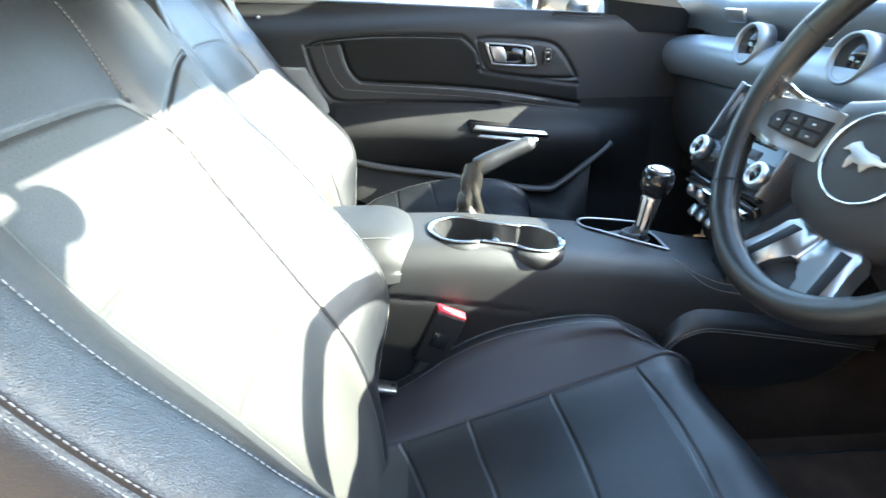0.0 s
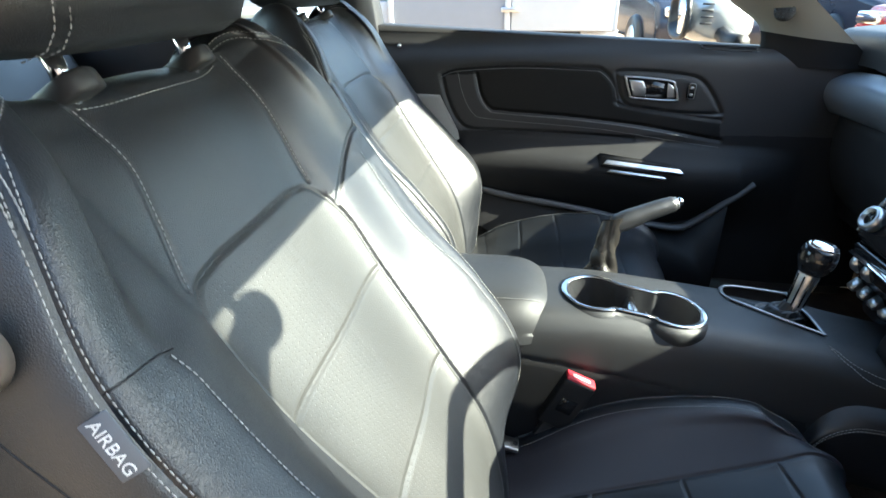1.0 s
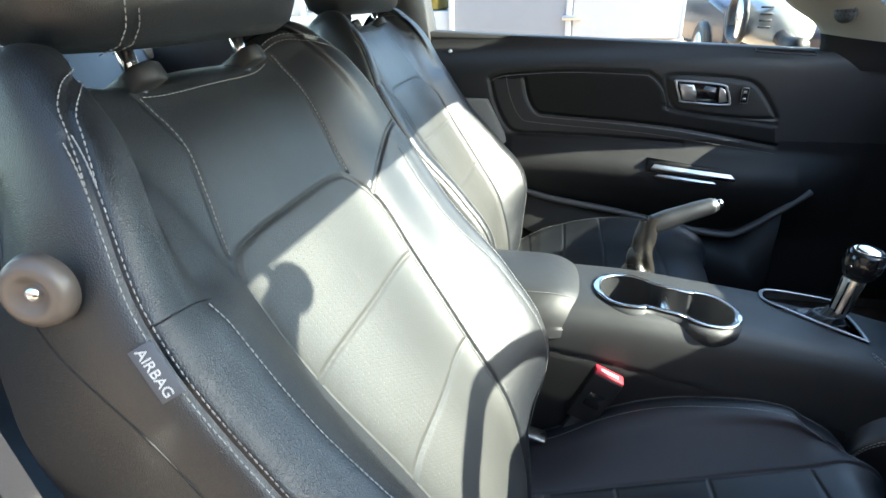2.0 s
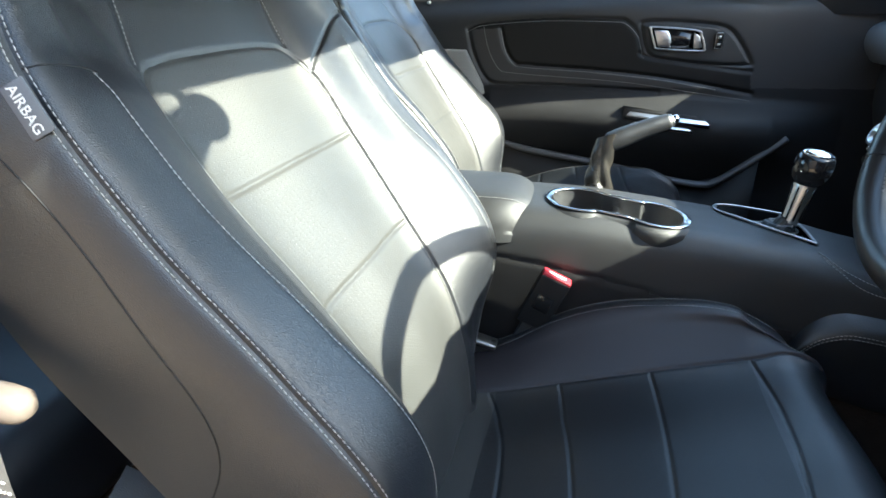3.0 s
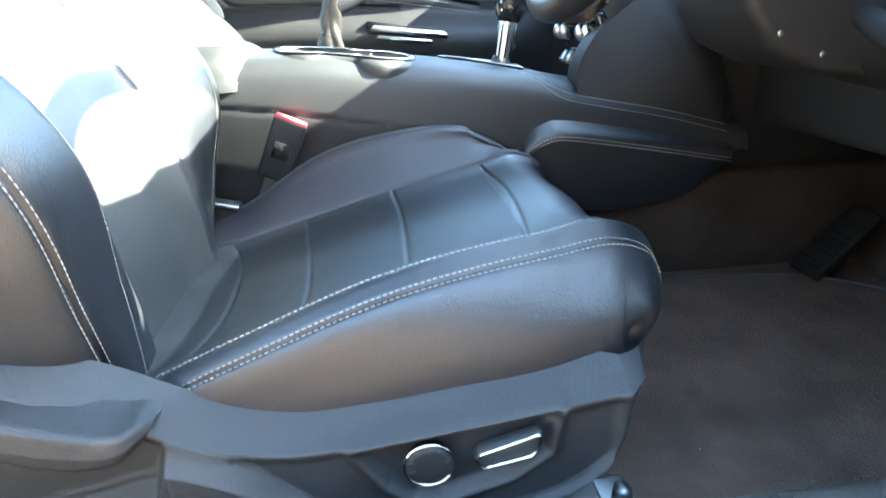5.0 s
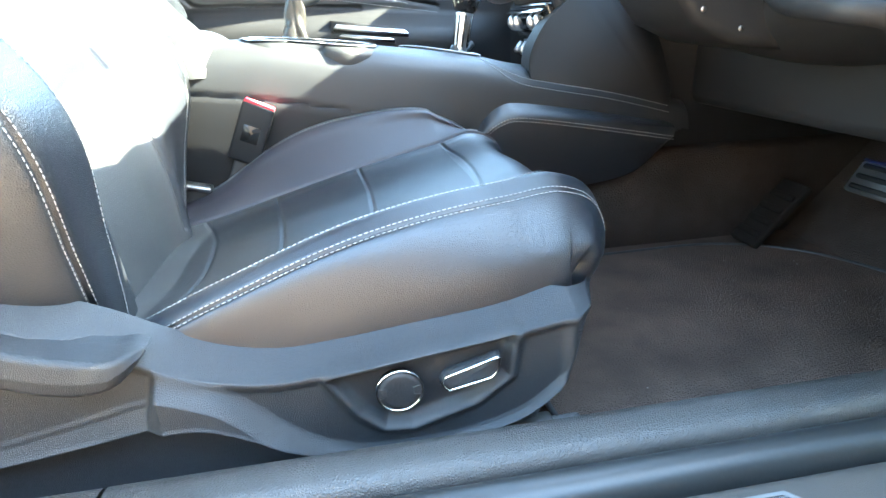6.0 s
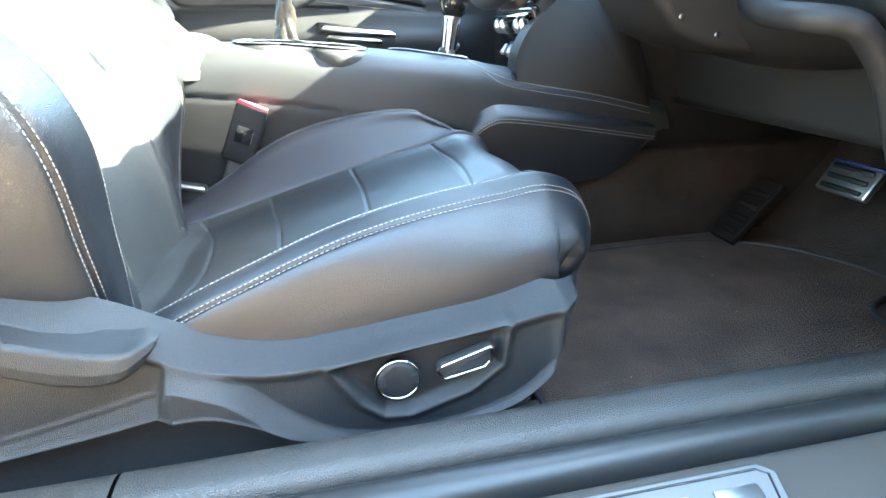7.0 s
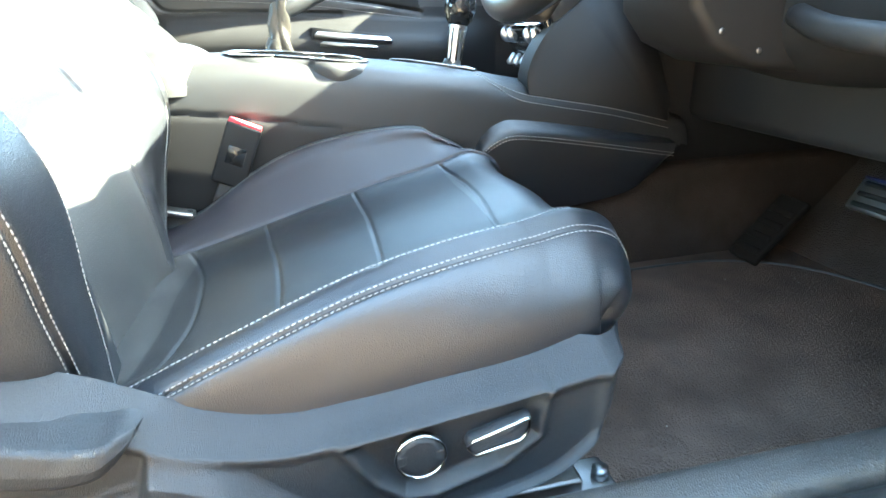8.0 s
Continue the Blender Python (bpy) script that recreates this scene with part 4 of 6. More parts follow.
part("pocket_wall", prism_bm([(-0.25, 0.57), (-0.121, 0.538), (0.082, 0.508), (0.223, 0.480), (0.325, 0.468), (0.367, 0.480), (0.45, 0.54), (0.45, 0.30), (-0.25, 0.30)], 1, 0.626, 0.65, 0.004), DARK_AND_SHADED_TRIM, pocket)
knob = tagged(part("lock_pin", turned(lathe([(0, 0.012), (0.004, 0.011), (0.005, 0.0)], 14), Matrix.Translation((-0.385, 0.69, 0.90)) @ pose(0, 0, 0, 90, 0, 0)), SATIN), "small round door lock pin in the window sill", "lock pin")
vent = thing("window_demister", (0.40, 0.69, 0.90), "narrow demister slot on the door top", "vent")
tube("vent_rim", smooth_line([(0.33, 0.668, 0.905), (0.335, 0.66, 0.902), (0.44, 0.66, 0.896), (0.45, 0.668, 0.898), (0.44, 0.676, 0.902), (0.335, 0.676, 0.908), (0.33, 0.668, 0.905)], 40), 0.002, SOFT_PLASTIC, vent, segs=6)

# ---- console ----
console = thing("centre_console", (0.2, -0.02, 0.262), "black soft-touch centre console with stitched side", "centre console")
CX = [-0.34, -0.10, -0.02, 0.05, 0.15, 0.22, 0.30, 0.36, 0.40, 0.46, 0.56, 0.70]
CZ = [0.632, 0.632, 0.632, 0.630, 0.620, 0.612, 0.602, 0.592, 0.582, 0.570, 0.550, 0.513]
BEZ = smooth_line([(0.238, 0.030), (0.245, 0.052), (0.262, 0.062), (0.30, 0.067), (0.348, 0.070), (0.352, 0.066), (0.355, -0.036), (0.350, -0.043), (0.30, -0.022), (0.255, 0.004), (0.242, 0.016), (0.238, 0.030)], 90)[:-1]


def cup_outline(grow=0.0):
    c1, c2, r1, r2, neck = (0.043, -0.026), (0.147, -0.044), 0.046 + grow, 0.043 + grow, 0.031 + grow
    ax = np.array(c2) - np.array(c1)
    d = np.linalg.norm(ax)
    ax /= d
    ay = np.array((-ax[1], ax[0]))
    t1, t2 = math.asin(neck / r1), math.asin(neck / r2)
    pts = [np.array(c1) + r1 * (math.cos(t) * ax + math.sin(t) * ay) for t in np.linspace(t1 + 0.12, 2 * math.pi - t1 - 0.12, 40)]
    pts += [np.array(c2) + r2 * (math.cos(t) * ax + math.sin(t) * ay) for t in np.linspace(-math.pi + t2 + 0.12, math.pi - t2 - 0.12, 40)]
    return smooth_line([*pts, pts[0]], 160)[:-1]


CUPS = cup_outline()
xs = np.concatenate([np.linspace(-0.34, -0.04, 30), np.linspace(-0.037, 0.36, 160), np.linspace(0.363, 0.70, 50)])
KY = [0.17, 0.155, 0.135, 0.11, 0.085, 0.066, 0.052, 0.0, -0.05, -0.075, -0.090, -0.101, -0.108, -0.113, -0.117]
KD = [0.30, 0.10, 0.055, 0.050, 0.047, 0.030, 0.004, 0.0, 0.0015, 0.006, 0.016, 0.034, 0.07, 0.13, 0.25]
tt = np.linspace(0, 1, 140)
kt = np.linspace(0, 1, len(KY))
cy, cd = hermite(kt, KY, tt), hermite(kt, KD, tt)
zt = hermite(CX, CZ, xs)
CP = np.stack([np.stack([np.full(140, x), cy * 1.0, np.maximum(z - cd, 0.262)], -1) for x, z in zip(xs, zt)], 0)
SEAM_X, SEAM_Z = [-0.34, -0.2, -0.067, 0.084, 0.13, 0.20, 0.27, 0.33], [0.575, 0.57, 0.563, 0.541, 0.532, 0.518, 0.503, 0.490]
seam_x = np.linspace(-0.2, 0.33, 110)
seam_side = np.stack([seam_x, np.full(110, -0.109), hermite(SEAM_X, SEAM_Z, seam_x)], -1)
NC = normals(CP)
NC *= np.sign(NC[..., 2:3] + 1e-6 - (NC[..., 1:2]) * 0.2)
CP = groove(CP, NC, [seam_side], 0.0025, 0.0032)
cxm, cym = (CP[:-1, :-1, 0] + CP[1:, 1:, 0]) / 2, (CP[:-1, :-1, 1] + CP[1:, 1:, 1]) / 2
top_side = (CP[:-1, :-1, 2] > 0.56)
keep = ~((inside(CUPS, cxm, cym) | inside(BEZ, cxm, cym)) & top_side)
keep &= ~((cym < -0.08) & (CP[:-1, :-1, 2] < np.interp(cxm, [0.30, 0.36, 0.50, 0.70], [0.40, 0.44, 0.468, 0.468])))
zm = (CP[:-1, :-1, 2] + CP[1:, 1:, 2]) / 2
flank_low = (cym < -0.095) & (zm < np.interp(cxm, SEAM_X + [0.36, 0.70], SEAM_Z + [0.40, 0.20]))
sheet("console_body", CP, CONSOLE, console, "soft leather-look wrap", keep & ~flank_low)
sheet("console_side", CP, DARK_AND_SHADED_TRIM, console, "black lower side panel", keep & flank_low)


def console_z(x, y):
    return float(hermite(CX, CZ, x)) - float(np.interp(y, KY[::-1], KD[::-1]))


holder = thing("cup_holders", (0.095, -0.035, 0.57), "twin cup holders with a bright chrome rim in the console", "cup holder")
tube("chrome_rim", [(x, y, console_z(x, max(y, -0.06)) + 0.0022) for x, y in CUPS], 0.0054, DULL_CHROME, holder, "bright metal rim", 14, True, 0.36)
P = np.stack([np.array([(x, y, console_z(x, max(y, -0.06)) + dz) for x, y in cup_outline(g)]) for g, dz in ((0.004, -0.046), (0.011, -0.026), (0.013, -0.010), (0.008, -0.001), (0.002, 0.001))], 1)
sheet("rim_collar", P, CONSOLE, holder, "moulded collar", wrap=True)
P = np.stack([np.array([(x, y, console_z(x, max(y, -0.06)) + dz) for x, y in cup_outline(g)]) for dz, g in ((0.002, -0.003), (-0.02, -0.004), (-0.05, -0.006), (-0.068, -0.010))], 1)
sheet("cup_wall", P, PLASTIC, holder, "dark inner wall", wrap=True)
part("cup_floor", prism_bm([tuple(p) for p in cup_outline(-0.009)], 2, 0.54, 0.556), SOFT_PLASTIC, holder)
part("divider", prism_bm([(0.076, 0.556), (0.083, 0.600), (0.090, 0.617), (0.100, 0.616), (0.107, 0.598), (0.114, 0.556)], 1, -0.064, -0.006, 0.004, 3), DULL_CHROME, holder, "bright saddle between the cups")
part("cup_insert", turned(lathe([(0.0, 0.0), (0.028, 0.0), (0.036, 0.006), (0.038, 0.02), (0.036, 0.022), (0.034, 0.01), (0, 0.006)], 36), Matrix.Translation((0.043, -0.026, 0.556))), SOFT_PLASTIC, holder, "round rubber mat")
for x, y in ((0.118, -0.03), (0.182, -0.052)):
    part("grip_tab", box_bm((x - 0.003, y - 0.006, 0.565), (x + 0.003, y + 0.006, 0.60), 0.002), SATIN, holder)

lidx = np.linspace(-0.34, -0.014, 70)
rows = []
for x in lidx:
    e = np.clip((x + 0.105) / 0.092, 0, 1)
    drop = 0.036 * e**4
    wide = math.sqrt(1 - 0.72 * e**2.6)
    ly = np.array([0.075, 0.072, 0.06, 0.02, -0.03, -0.07, -0.092, -0.106, -0.112, -0.114])
    lz = np.array([0.60, 0.625, 0.640, 0.6475, 0.649, 0.646, 0.636, 0.618, 0.596, 0.585])
    t = np.linspace(0, 1, 50)
    q = np.linspace(0, 1, 10)
    yy, zz = hermite(q, ly, t), hermite(q, lz, t)
    rows.append(np.stack([np.full(50, x), -0.02 + (yy + 0.02) * wide, zz - drop * (zz > 0.6)], -1))
LP = np.stack(rows, 0)
lid = sheet("armrest_lid", LP, CONSOLE, console, "padded armrest lid with a stitched edge")
end = LP[-1]
raw("lid_front", np.concatenate([end, [(-0.02, -0.02, 0.60)]]), [(i, i + 1, 50) for i in range(49)], CONSOLE, lid)
stitches([(x, -0.02 + (-0.083 + 0.02) * math.sqrt(1 - 0.72 * min(1, max(0, (x + 0.105) / 0.092)) ** 2.6), 0.6435 - 0.036 * min(1, max(0, (x + 0.105) / 0.092)) ** 4) for x in np.linspace(-0.3, -0.035, 44)], lid, DARK_THREAD)

# gear lever
bez = thing("gear_surround", (0.30, 0.02, 0.60), "satin trapezoid surround of the gear lever", "trim")
tube("surround_rim", [(x, y, console_z(x, min(max(y, -0.06), 0.05)) + 0.003) for x, y in BEZ], 0.0030, METAL, bez, "satin metal rim", 10, True, 0.6)
part("surround_well", prism_bm([tuple(p) for p in BEZ], 2, 0.565, 0.572), GLOSS_BLACK, bez, "dark well")
gear = thing("gear_lever", (0.30, 0.02, 0.572), "short gear lever with polished knob and ribbed metal shaft", "gear lever")
rows = []
for i, q in enumerate(np.linspace(0, 1, 26)):
    a = np.linspace(0, 2 * np.pi, 48, endpoint=False)
    r = 0.044 * (1 - q) ** 1.6 + 0.010
    w = 1 + 0.10 * np.sin(a * 5 + q * 9) * (1 - q) + 0.05 * np.sin(a * 11 - q * 14)
    rows.append(np.stack([0.306 + 0.032 * q + r * w * np.cos(a) * 1.05, 0.018 + 0.85 * r * w * np.sin(a), 0.574 + 0.034 * q + 0.004 * np.sin(q * 22) + 0 * a], -1))
sheet("gaiter", np.stack(rows, 1), LEATHER, gear, "creased leather gaiter", wrap=True)
axis = Matrix.Translation((0.338, 0.018, 0.602)) @ pose(0, 0, 0, 0, 9, 0)
gl = [(0.0, -0.004), (0.0125, -0.004), (0.0115, 0.0), (0.0125, 0.03), (0.0145, 0.056), (0.0135, 0.060), (0, 0.060)]
shaft = part("shaft", turned(lathe(gl, 32), axis), SATIN, gear, "satin metal shaft")
for i in range(8):
    t = math.tau * i / 8
    tube("flute", [axis @ Vector((r * math.cos(t), r * math.sin(t), z)) for r, z in ((0.0122, 0.004), (0.0128, 0.03), (0.0143, 0.053))], 0.0014, GLOSS_BLACK, shaft, segs=6)
kb = part("knob", turned(lathe([(0.0, 0.056), (0.015, 0.057), (0.0205, 0.064), (0.0245, 0.076), (0.0250, 0.084), (0.0236, 0.094), (0.0210, 0.099)], 40), axis), GLOSS_BLACK, gear, "gloss black knob")
part("knob_cap", turned(lathe([(0.0211, 0.099), (0.0195, 0.102), (0.013, 0.1055), (0.0, 0.107)], 40), axis), CHROME, kb, "polished cap")

# handbrake
hb = thing("handbrake", (0.07, 0.092, 0.575), "leather-gripped handbrake lever with a creased gaiter", "handbrake")
rows = []
for q in np.linspace(0, 1, 44):
    a = np.linspace(0, 2 * np.pi, 64, endpoint=False)
    r = float(hermite([0, 0.12, 0.4, 0.7, 1], [0.034, 0.031, 0.0205, 0.0170, 0.0155], q))
    fold = np.abs(np.sin(a * 1.5 + 0.6 + 2.6 * q)) ** 0.6
    buckle_ = np.sin(q * 19 + 1.7 * np.sin(a * 2 + 1.0) + a)
    w = 0.80 + 0.30 * fold + 0.11 * buckle_ * math.sin(q * math.pi) + 0.04 * np.sin(a * 7 + q * 17) * (1 - q)
    rows.append(np.stack([0.068 + 0.008 * q - 0.006 * np.sin(q * math.pi) + r * w * np.cos(a), 0.090 + 0.85 * r * w * np.sin(a), 0.572 + 0.128 * q + 0.006 * np.cos(a + 0.8) * q + 0.004 * np.sin(q * 15 + a * 2) * (1 - q)], -1))
sheet("gaiter", np.stack(rows, 1), GAITER, hb, "creased leather gaiter", wrap=True)
GA, GB = np.array((0.076, 0.092, 0.688)), np.array((0.1695, 0.106, 0.7245))
t = np.linspace(0, 1, 30)
rad = hermite([0, 0.03, 0.10, 0.5, 0.9, 0.97, 1], [0.0120, 0.0150, 0.0158, 0.0146, 0.0128, 0.0120, 0.0098], t)
bow = 0.0015 * np.sin(t * math.pi)
grip = tube("grip", GA + t[:, None] * (GB - GA) + np.stack([0 * t, 0 * t, bow], 1), rad, LEATHER_SOFT, hb, "stitched leather grip", 28)
stitches([GA + q * (GB - GA) + np.array((0, -0.004, 0.0146 - 0.003 * q + 0.0015 * math.sin(q * math.pi))) for q in np.linspace(0.06, 0.94, 20)], hb, DARK_THREAD, 0.005)
tube("release_button", [GB + (GB - GA) * 0.0, GB + (GB - GA) * 0.10, GB + (GB - GA) * 0.11], [0.0066, 0.0066, 0.005], CHROME, hb, "chrome release button", 20)
tube("grip_collar", [GB - (GB - GA) * 0.01, GB + (GB - GA) * 0.025], 0.0098, SATIN, hb, "", 20)

# belt buckle beside the cushion
buckle = thing("belt_buckle", (0.0, -0.118, 0.40), "black seat belt buckle with red release button", "seat belt buckle")
bm_ = Matrix.Translation((0.020, -0.128, 0.548)) @ pose(0, 0, 0, 0, -28 + 52, 0)
part("buckle_body", turned(box_bm((-0.022, -0.011, -0.085), (0.022, 0.011, 0.0), 0.004, 3), bm_), DARK_AND_SHADED_TRIM, buckle, "black plastic body")
rb = part("release_button", turned(box_bm((-0.021, -0.0095, -0.004), (0.021, 0.0095, 0.0025), 0.0015, 2), bm_), RED, buckle, "red button")
part("button_mark", turned(box_bm((-0.013, -0.003, 0.002), (0.013, 0.003, 0.0030), 0.0004, 1), bm_), textured("pink_mark", (0.8, 0.35, 0.38), 0.4, 80), rb, "pale embossed mark")
part("buckle_recess", turned(box_bm((-0.012, -0.0118, -0.055), (0.012, -0.010, -0.03), 0.001, 1), bm_), GLOSS_BLACK, buckle)
part("buckle_stalk", turned(box_bm((-0.012, -0.006, -0.22), (0.012, 0.006, -0.08), 0.003), bm_), SOFT_PLASTIC, buckle)
part("hinge_bar", turned(box_bm((-0.03, -0.012, -0.004), (0.03, 0.012, 0.004), 0.003), Matrix.Translation((-0.088, -0.150, 0.446)) @ pose(0, 0, 0, 0, 14, 0)), METAL, driver_seat, "bare metal hinge bar")
part("hinge_bracket", box_bm((-0.12, -0.155, 0.30), (-0.06, -0.145, 0.445), 0.003), SOFT_PLASTIC, driver_seat)

# knee pad and stitched flank under the stack
flank = thing("knee_pad", (0.5, -0.12, 0.40), "padded console side knee panel with twin stitched seam", "knee pad")
edge_up = smooth_line([(0.325, 0.455), (0.345, 0.492), (0.372, 0.510), (0.405, 0.513), (0.505, 0.497), (0.66, 0.468)], 60)
low = smooth_line([(0.325, 0.45), (0.36, 0.415), (0.45, 0.388), (0.52, 0.388), (0.60, 0.405), (0.66, 0.455)], 60)
P = np.stack([np.stack([edge_up[:, 0] * (1 - q) + low[:, 0] * q, np.full(60, -0.108) - 0.022 * math.sin(min(1, q * 6) * math.pi / 2) * (1 - 0.5 * q**4), (edge_up[:, 1] + 0.012 * (1 - q)) * (1 - q) + low[:, 1] * q], -1) for q in np.linspace(0, 1, 40)], 1)
sheet("knee_cover", P, LEATHER, flank)
for dz in (-0.004, -0.009):
    stitches(np.stack([edge_up[:, 0], np.full(60, -0.1305), edge_up[:, 1] + dz - 0.004], -1)[4:], flank, THREAD, 0.005, 0.0006)
for dy in (0.0, 0.006):
    L = smooth_line([(0.352, -0.066), (0.372, -0.082), (0.405, -0.091), (0.46, -0.0925), (0.56, -0.0925), (0.665, -0.0925)], 70) - np.array((0, dy))
    lz = hermite(CX, CZ, L[:, 0]) - np.interp(-L[:, 1], [-q for q in KY], KD) + 0.0012
    stitches(np.stack([L[:, 0], L[:, 1] - 0.0008, lz], -1), console, THREAD, 0.005, 0.0006)

# ---- dashboard ----
dash = thing("dashboard", (0.8, 0.0, 0.5), "black dashboard with silver-grey band and round vents", "dashboard", "", "structure")
prof = smooth_line([(1.15, 0.935), (0.95, 0.945), (0.80, 0.945), (0.70, 0.938), (0.668, 0.928), (0.660, 0.905), (0.664, 0.862)], 40)
ys = np.linspace(-0.78, 0.78, 120)
P = np.stack([np.stack([prof[:, 0] + (0.03 if y < 0 else 0.008) * (abs(y) / 0.78) ** 3, np.full(40, y), prof[:, 1] - (0.03 if y < 0 else 0.008) * (abs(y) / 0.78) ** 3 + (0.05 * np.exp(-((y + 0.33) / 0.16) ** 4)) * (prof[:, 0] < 1.0) + 0.012 * float(np.clip((y - 0.50) / 0.10, 0, 1)) * (prof[:, 0] < 1.0)], -1) for y in ys], 0)
sheet("dash_top", P, SOFT_PLASTIC, dash, "matt padded top")
prof = smooth_line([(0.668, 0.866), (0.640, 0.862), (0.608, 0.845), (0.602, 0.812), (0.622, 0.778), (0.645, 0.768)], 40)
ysp = np.linspace(-0.78, 0.78, 120)
P = np.stack([np.stack([prof[:, 0] + 0.03 * (abs(y) / 0.78) ** 3, np.full(40, y), prof[:, 1] - 0.02 * (abs(y) / 0.78) ** 3], -1) for y in ysp], 0)
sheet("dash_band", P, textured("dash_band_grey", (0.2, 0.21, 0.23), 0.42, 900, 0.1, 0.1, 0.0003, metal=0.5), dash, "dark silver-grey band")
prof = smooth_line([(0.64, 0.772), (0.63, 0.74), (0.635, 0.66), (0.67, 0.57), (0.75, 0.50), (0.9, 0.48)], 40)
P = np.stack([np.stack([prof[:, 0] + 0.06 * (abs(y) / 0.78) ** 3, np.full(40, y), prof[:, 1]], -1) for y in np.linspace(0.10, 0.78, 60)], 0)
sheet("glovebox_face", P, SOFT_PLASTIC, dash)
part("dash_core", box_bm((0.72, -0.76, 0.50), (1.12, 0.76, 0.90), 0.02), DARK_AND_SHADED_TRIM, dash)
badge = tagged(part("dash_plaque", turned(box_bm((-0.002, -0.035, -0.014), (0.004, 0.035, 0.014), 0.002), Matrix.Translation((0.645, 0.41, 0.905)) @ pose(0, 0, 0, 0, -20, 0)), SATIN), "small satin plaque with worn markings on the dash", "plaque")


RING = textured("vent_silver", (0.22, 0.225, 0.235), 0.42, 500, 0.1, 0.1, 0.0002, metal=0.8)


def round_vent(y, z, x, r):
    v = thing("air_vent", (x, y, z), "round dashboard air vent with silver ring", "air vent", "dash vents")
    m = Matrix.Translation((x, y, z)) @ pose(0, 0, 0, 0, -78, 0)
    part("vent_ring", turned(lathe([(r * 0.86, 0.004), (r * 0.9, 0.012), (r * 1.02, 0.014), (r * 1.12, 0.004), (r * 1.14, -0.02), (r * 1.0, -0.02), (r * 0.86, 0.004)], 40), m), RING, v, "silver ring")
    part("vent_bowl", turned(lathe([(r * 0.88, 0.006), (r * 0.84, -0.012), (r * 0.6, -0.02), (0, -0.022)], 40), m), GLOSS_BLACK, v)
    for q in (-0.45, 0.0, 0.45):
        w = r * 0.82 * math.sqrt(1 - q * q)
        part("slat", turned(box_bm((q * r - 0.006, -w, -0.004), (q * r - 0.003, w, 0.006), 0.001, 1), m), SOFT_PLASTIC, v)


for y in (0.285, 0.02):
    round_vent(y, 0.858, 0.618, 0.036)

stack = thing("centre_stack", (0.55, 0.06, 0.55), "centre stack with round knobs and chrome toggle switches", "centre stack")
face = Matrix.Translation((0.470, 0.022, 0.70)) @ pose(0, 0, 0, 0, 27, 0)
base = Matrix.Translation((0.455, 0.022, 0.668)) @ pose(0, 0, 0, 0, -22, 0)
part("stack_body", prism_bm([(0.462, 0.672), (0.53, 0.805), (0.60, 0.80), (0.64, 0.50), (0.52, 0.535)], 1, -0.085, 0.13, 0.012, 3), DARK_AND_SHADED_TRIM, stack)
part("stack_face", turned(box_bm((-0.008, -0.098, -0.028), (0.010, 0.098, 0.125), 0.006, 3), face), GLOSS_BLACK, stack, "gloss black fascia")
part("display", turned(box_bm((-0.010, -0.075, 0.045), (0.0, 0.075, 0.118), 0.003, 2), face), GLOSS_BLACK, stack, "dark glass display")
part("switch_face", turned(box_bm((-0.004, -0.098, -0.135), (0.012, 0.098, 0.0), 0.006, 3), base), GLOSS_BLACK, stack, "gloss black lower fascia")


def knob_on(m, y, z, r, nm="dial"):
    m = m @ Matrix.Translation((-0.006, y, z)) @ pose(0, 0, 0, 0, -90, 0)
    d = part(nm, turned(lathe([(r, 0.0), (r * 1.02, 0.012), (r * 0.95, 0.017), (r * 0.66, 0.018), (r * 0.60, 0.012), (0, 0.011)], 36), m), SATIN, stack, "satin-ringed dial")
    part("dial_centre", turned(lathe([(r * 0.60, 0.0125), (0, 0.0135)], 24), m), GLOSS_BLACK, d)


for y in (-0.082, 0.083):
    knob_on(face, y, 0.006, 0.0195)
part("control_strip", turned(box_bm((-0.014, -0.085, -0.040), (-0.002, 0.085, -0.012), 0.006, 3), base), GLOSS_BLACK, stack, "heater control strip")
part("control_trim", turned(box_bm((-0.016, -0.088, -0.009), (-0.002, 0.088, -0.0065), 0.001, 1), base), CHROME, stack, "thin chrome line")
for y in (-0.068, -0.038, 0.040, 0.072):
    rm = base @ Matrix.Translation((-0.007, y, -0.026)) @ pose(0, 0, 0, 90, 0, 0)
    part("roller", turned(lathe([(0.0, -0.006), (0.0135, -0.006), (0.0145, -0.004), (0.0145, 0.004), (0.0135, 0.006), (0.0, 0.006)], 28), rm), SATIN, stack, "ribbed silver roller")
for i in range(5):
    y = -0.030 + i * 0.029
    part("toggle_switch", turned(prism_bm([(-0.022, -0.005), (-0.022, 0.001), (-0.006, 0.010), (-0.003, -0.009)], 1, y - 0.009, y + 0.009, 0.002, 2), base @ Matrix.Translation((0, 0, -0.072))), SATIN, stack, "silver toggle")
part("toggle_rail", turned(box_bm((-0.012, -0.045, -0.087), (-0.002, 0.098, -0.083), 0.001, 1), base), SATIN, stack, "thin silver rail")
knob_on(base, -0.062, -0.072, 0.013, "start_button")
for i in range(8):
    part("button", turned(box_bm((-0.011, -0.052 + (i % 4) * 0.028, 0.022 - (i // 4) * 0.022), (-0.007, -0.030 + (i % 4) * 0.028, 0.037 - (i // 4) * 0.022), 0.002, 2), face), SOFT_PLASTIC, stack)
for i in range(2):
    part("stack_frame", turned(box_bm((-0.011, (-0.102, 0.096)[i], -0.02), (0.01, (-0.096, 0.102)[i], 0.125), 0.002, 2), face), RING, stack, "dull silver edge")
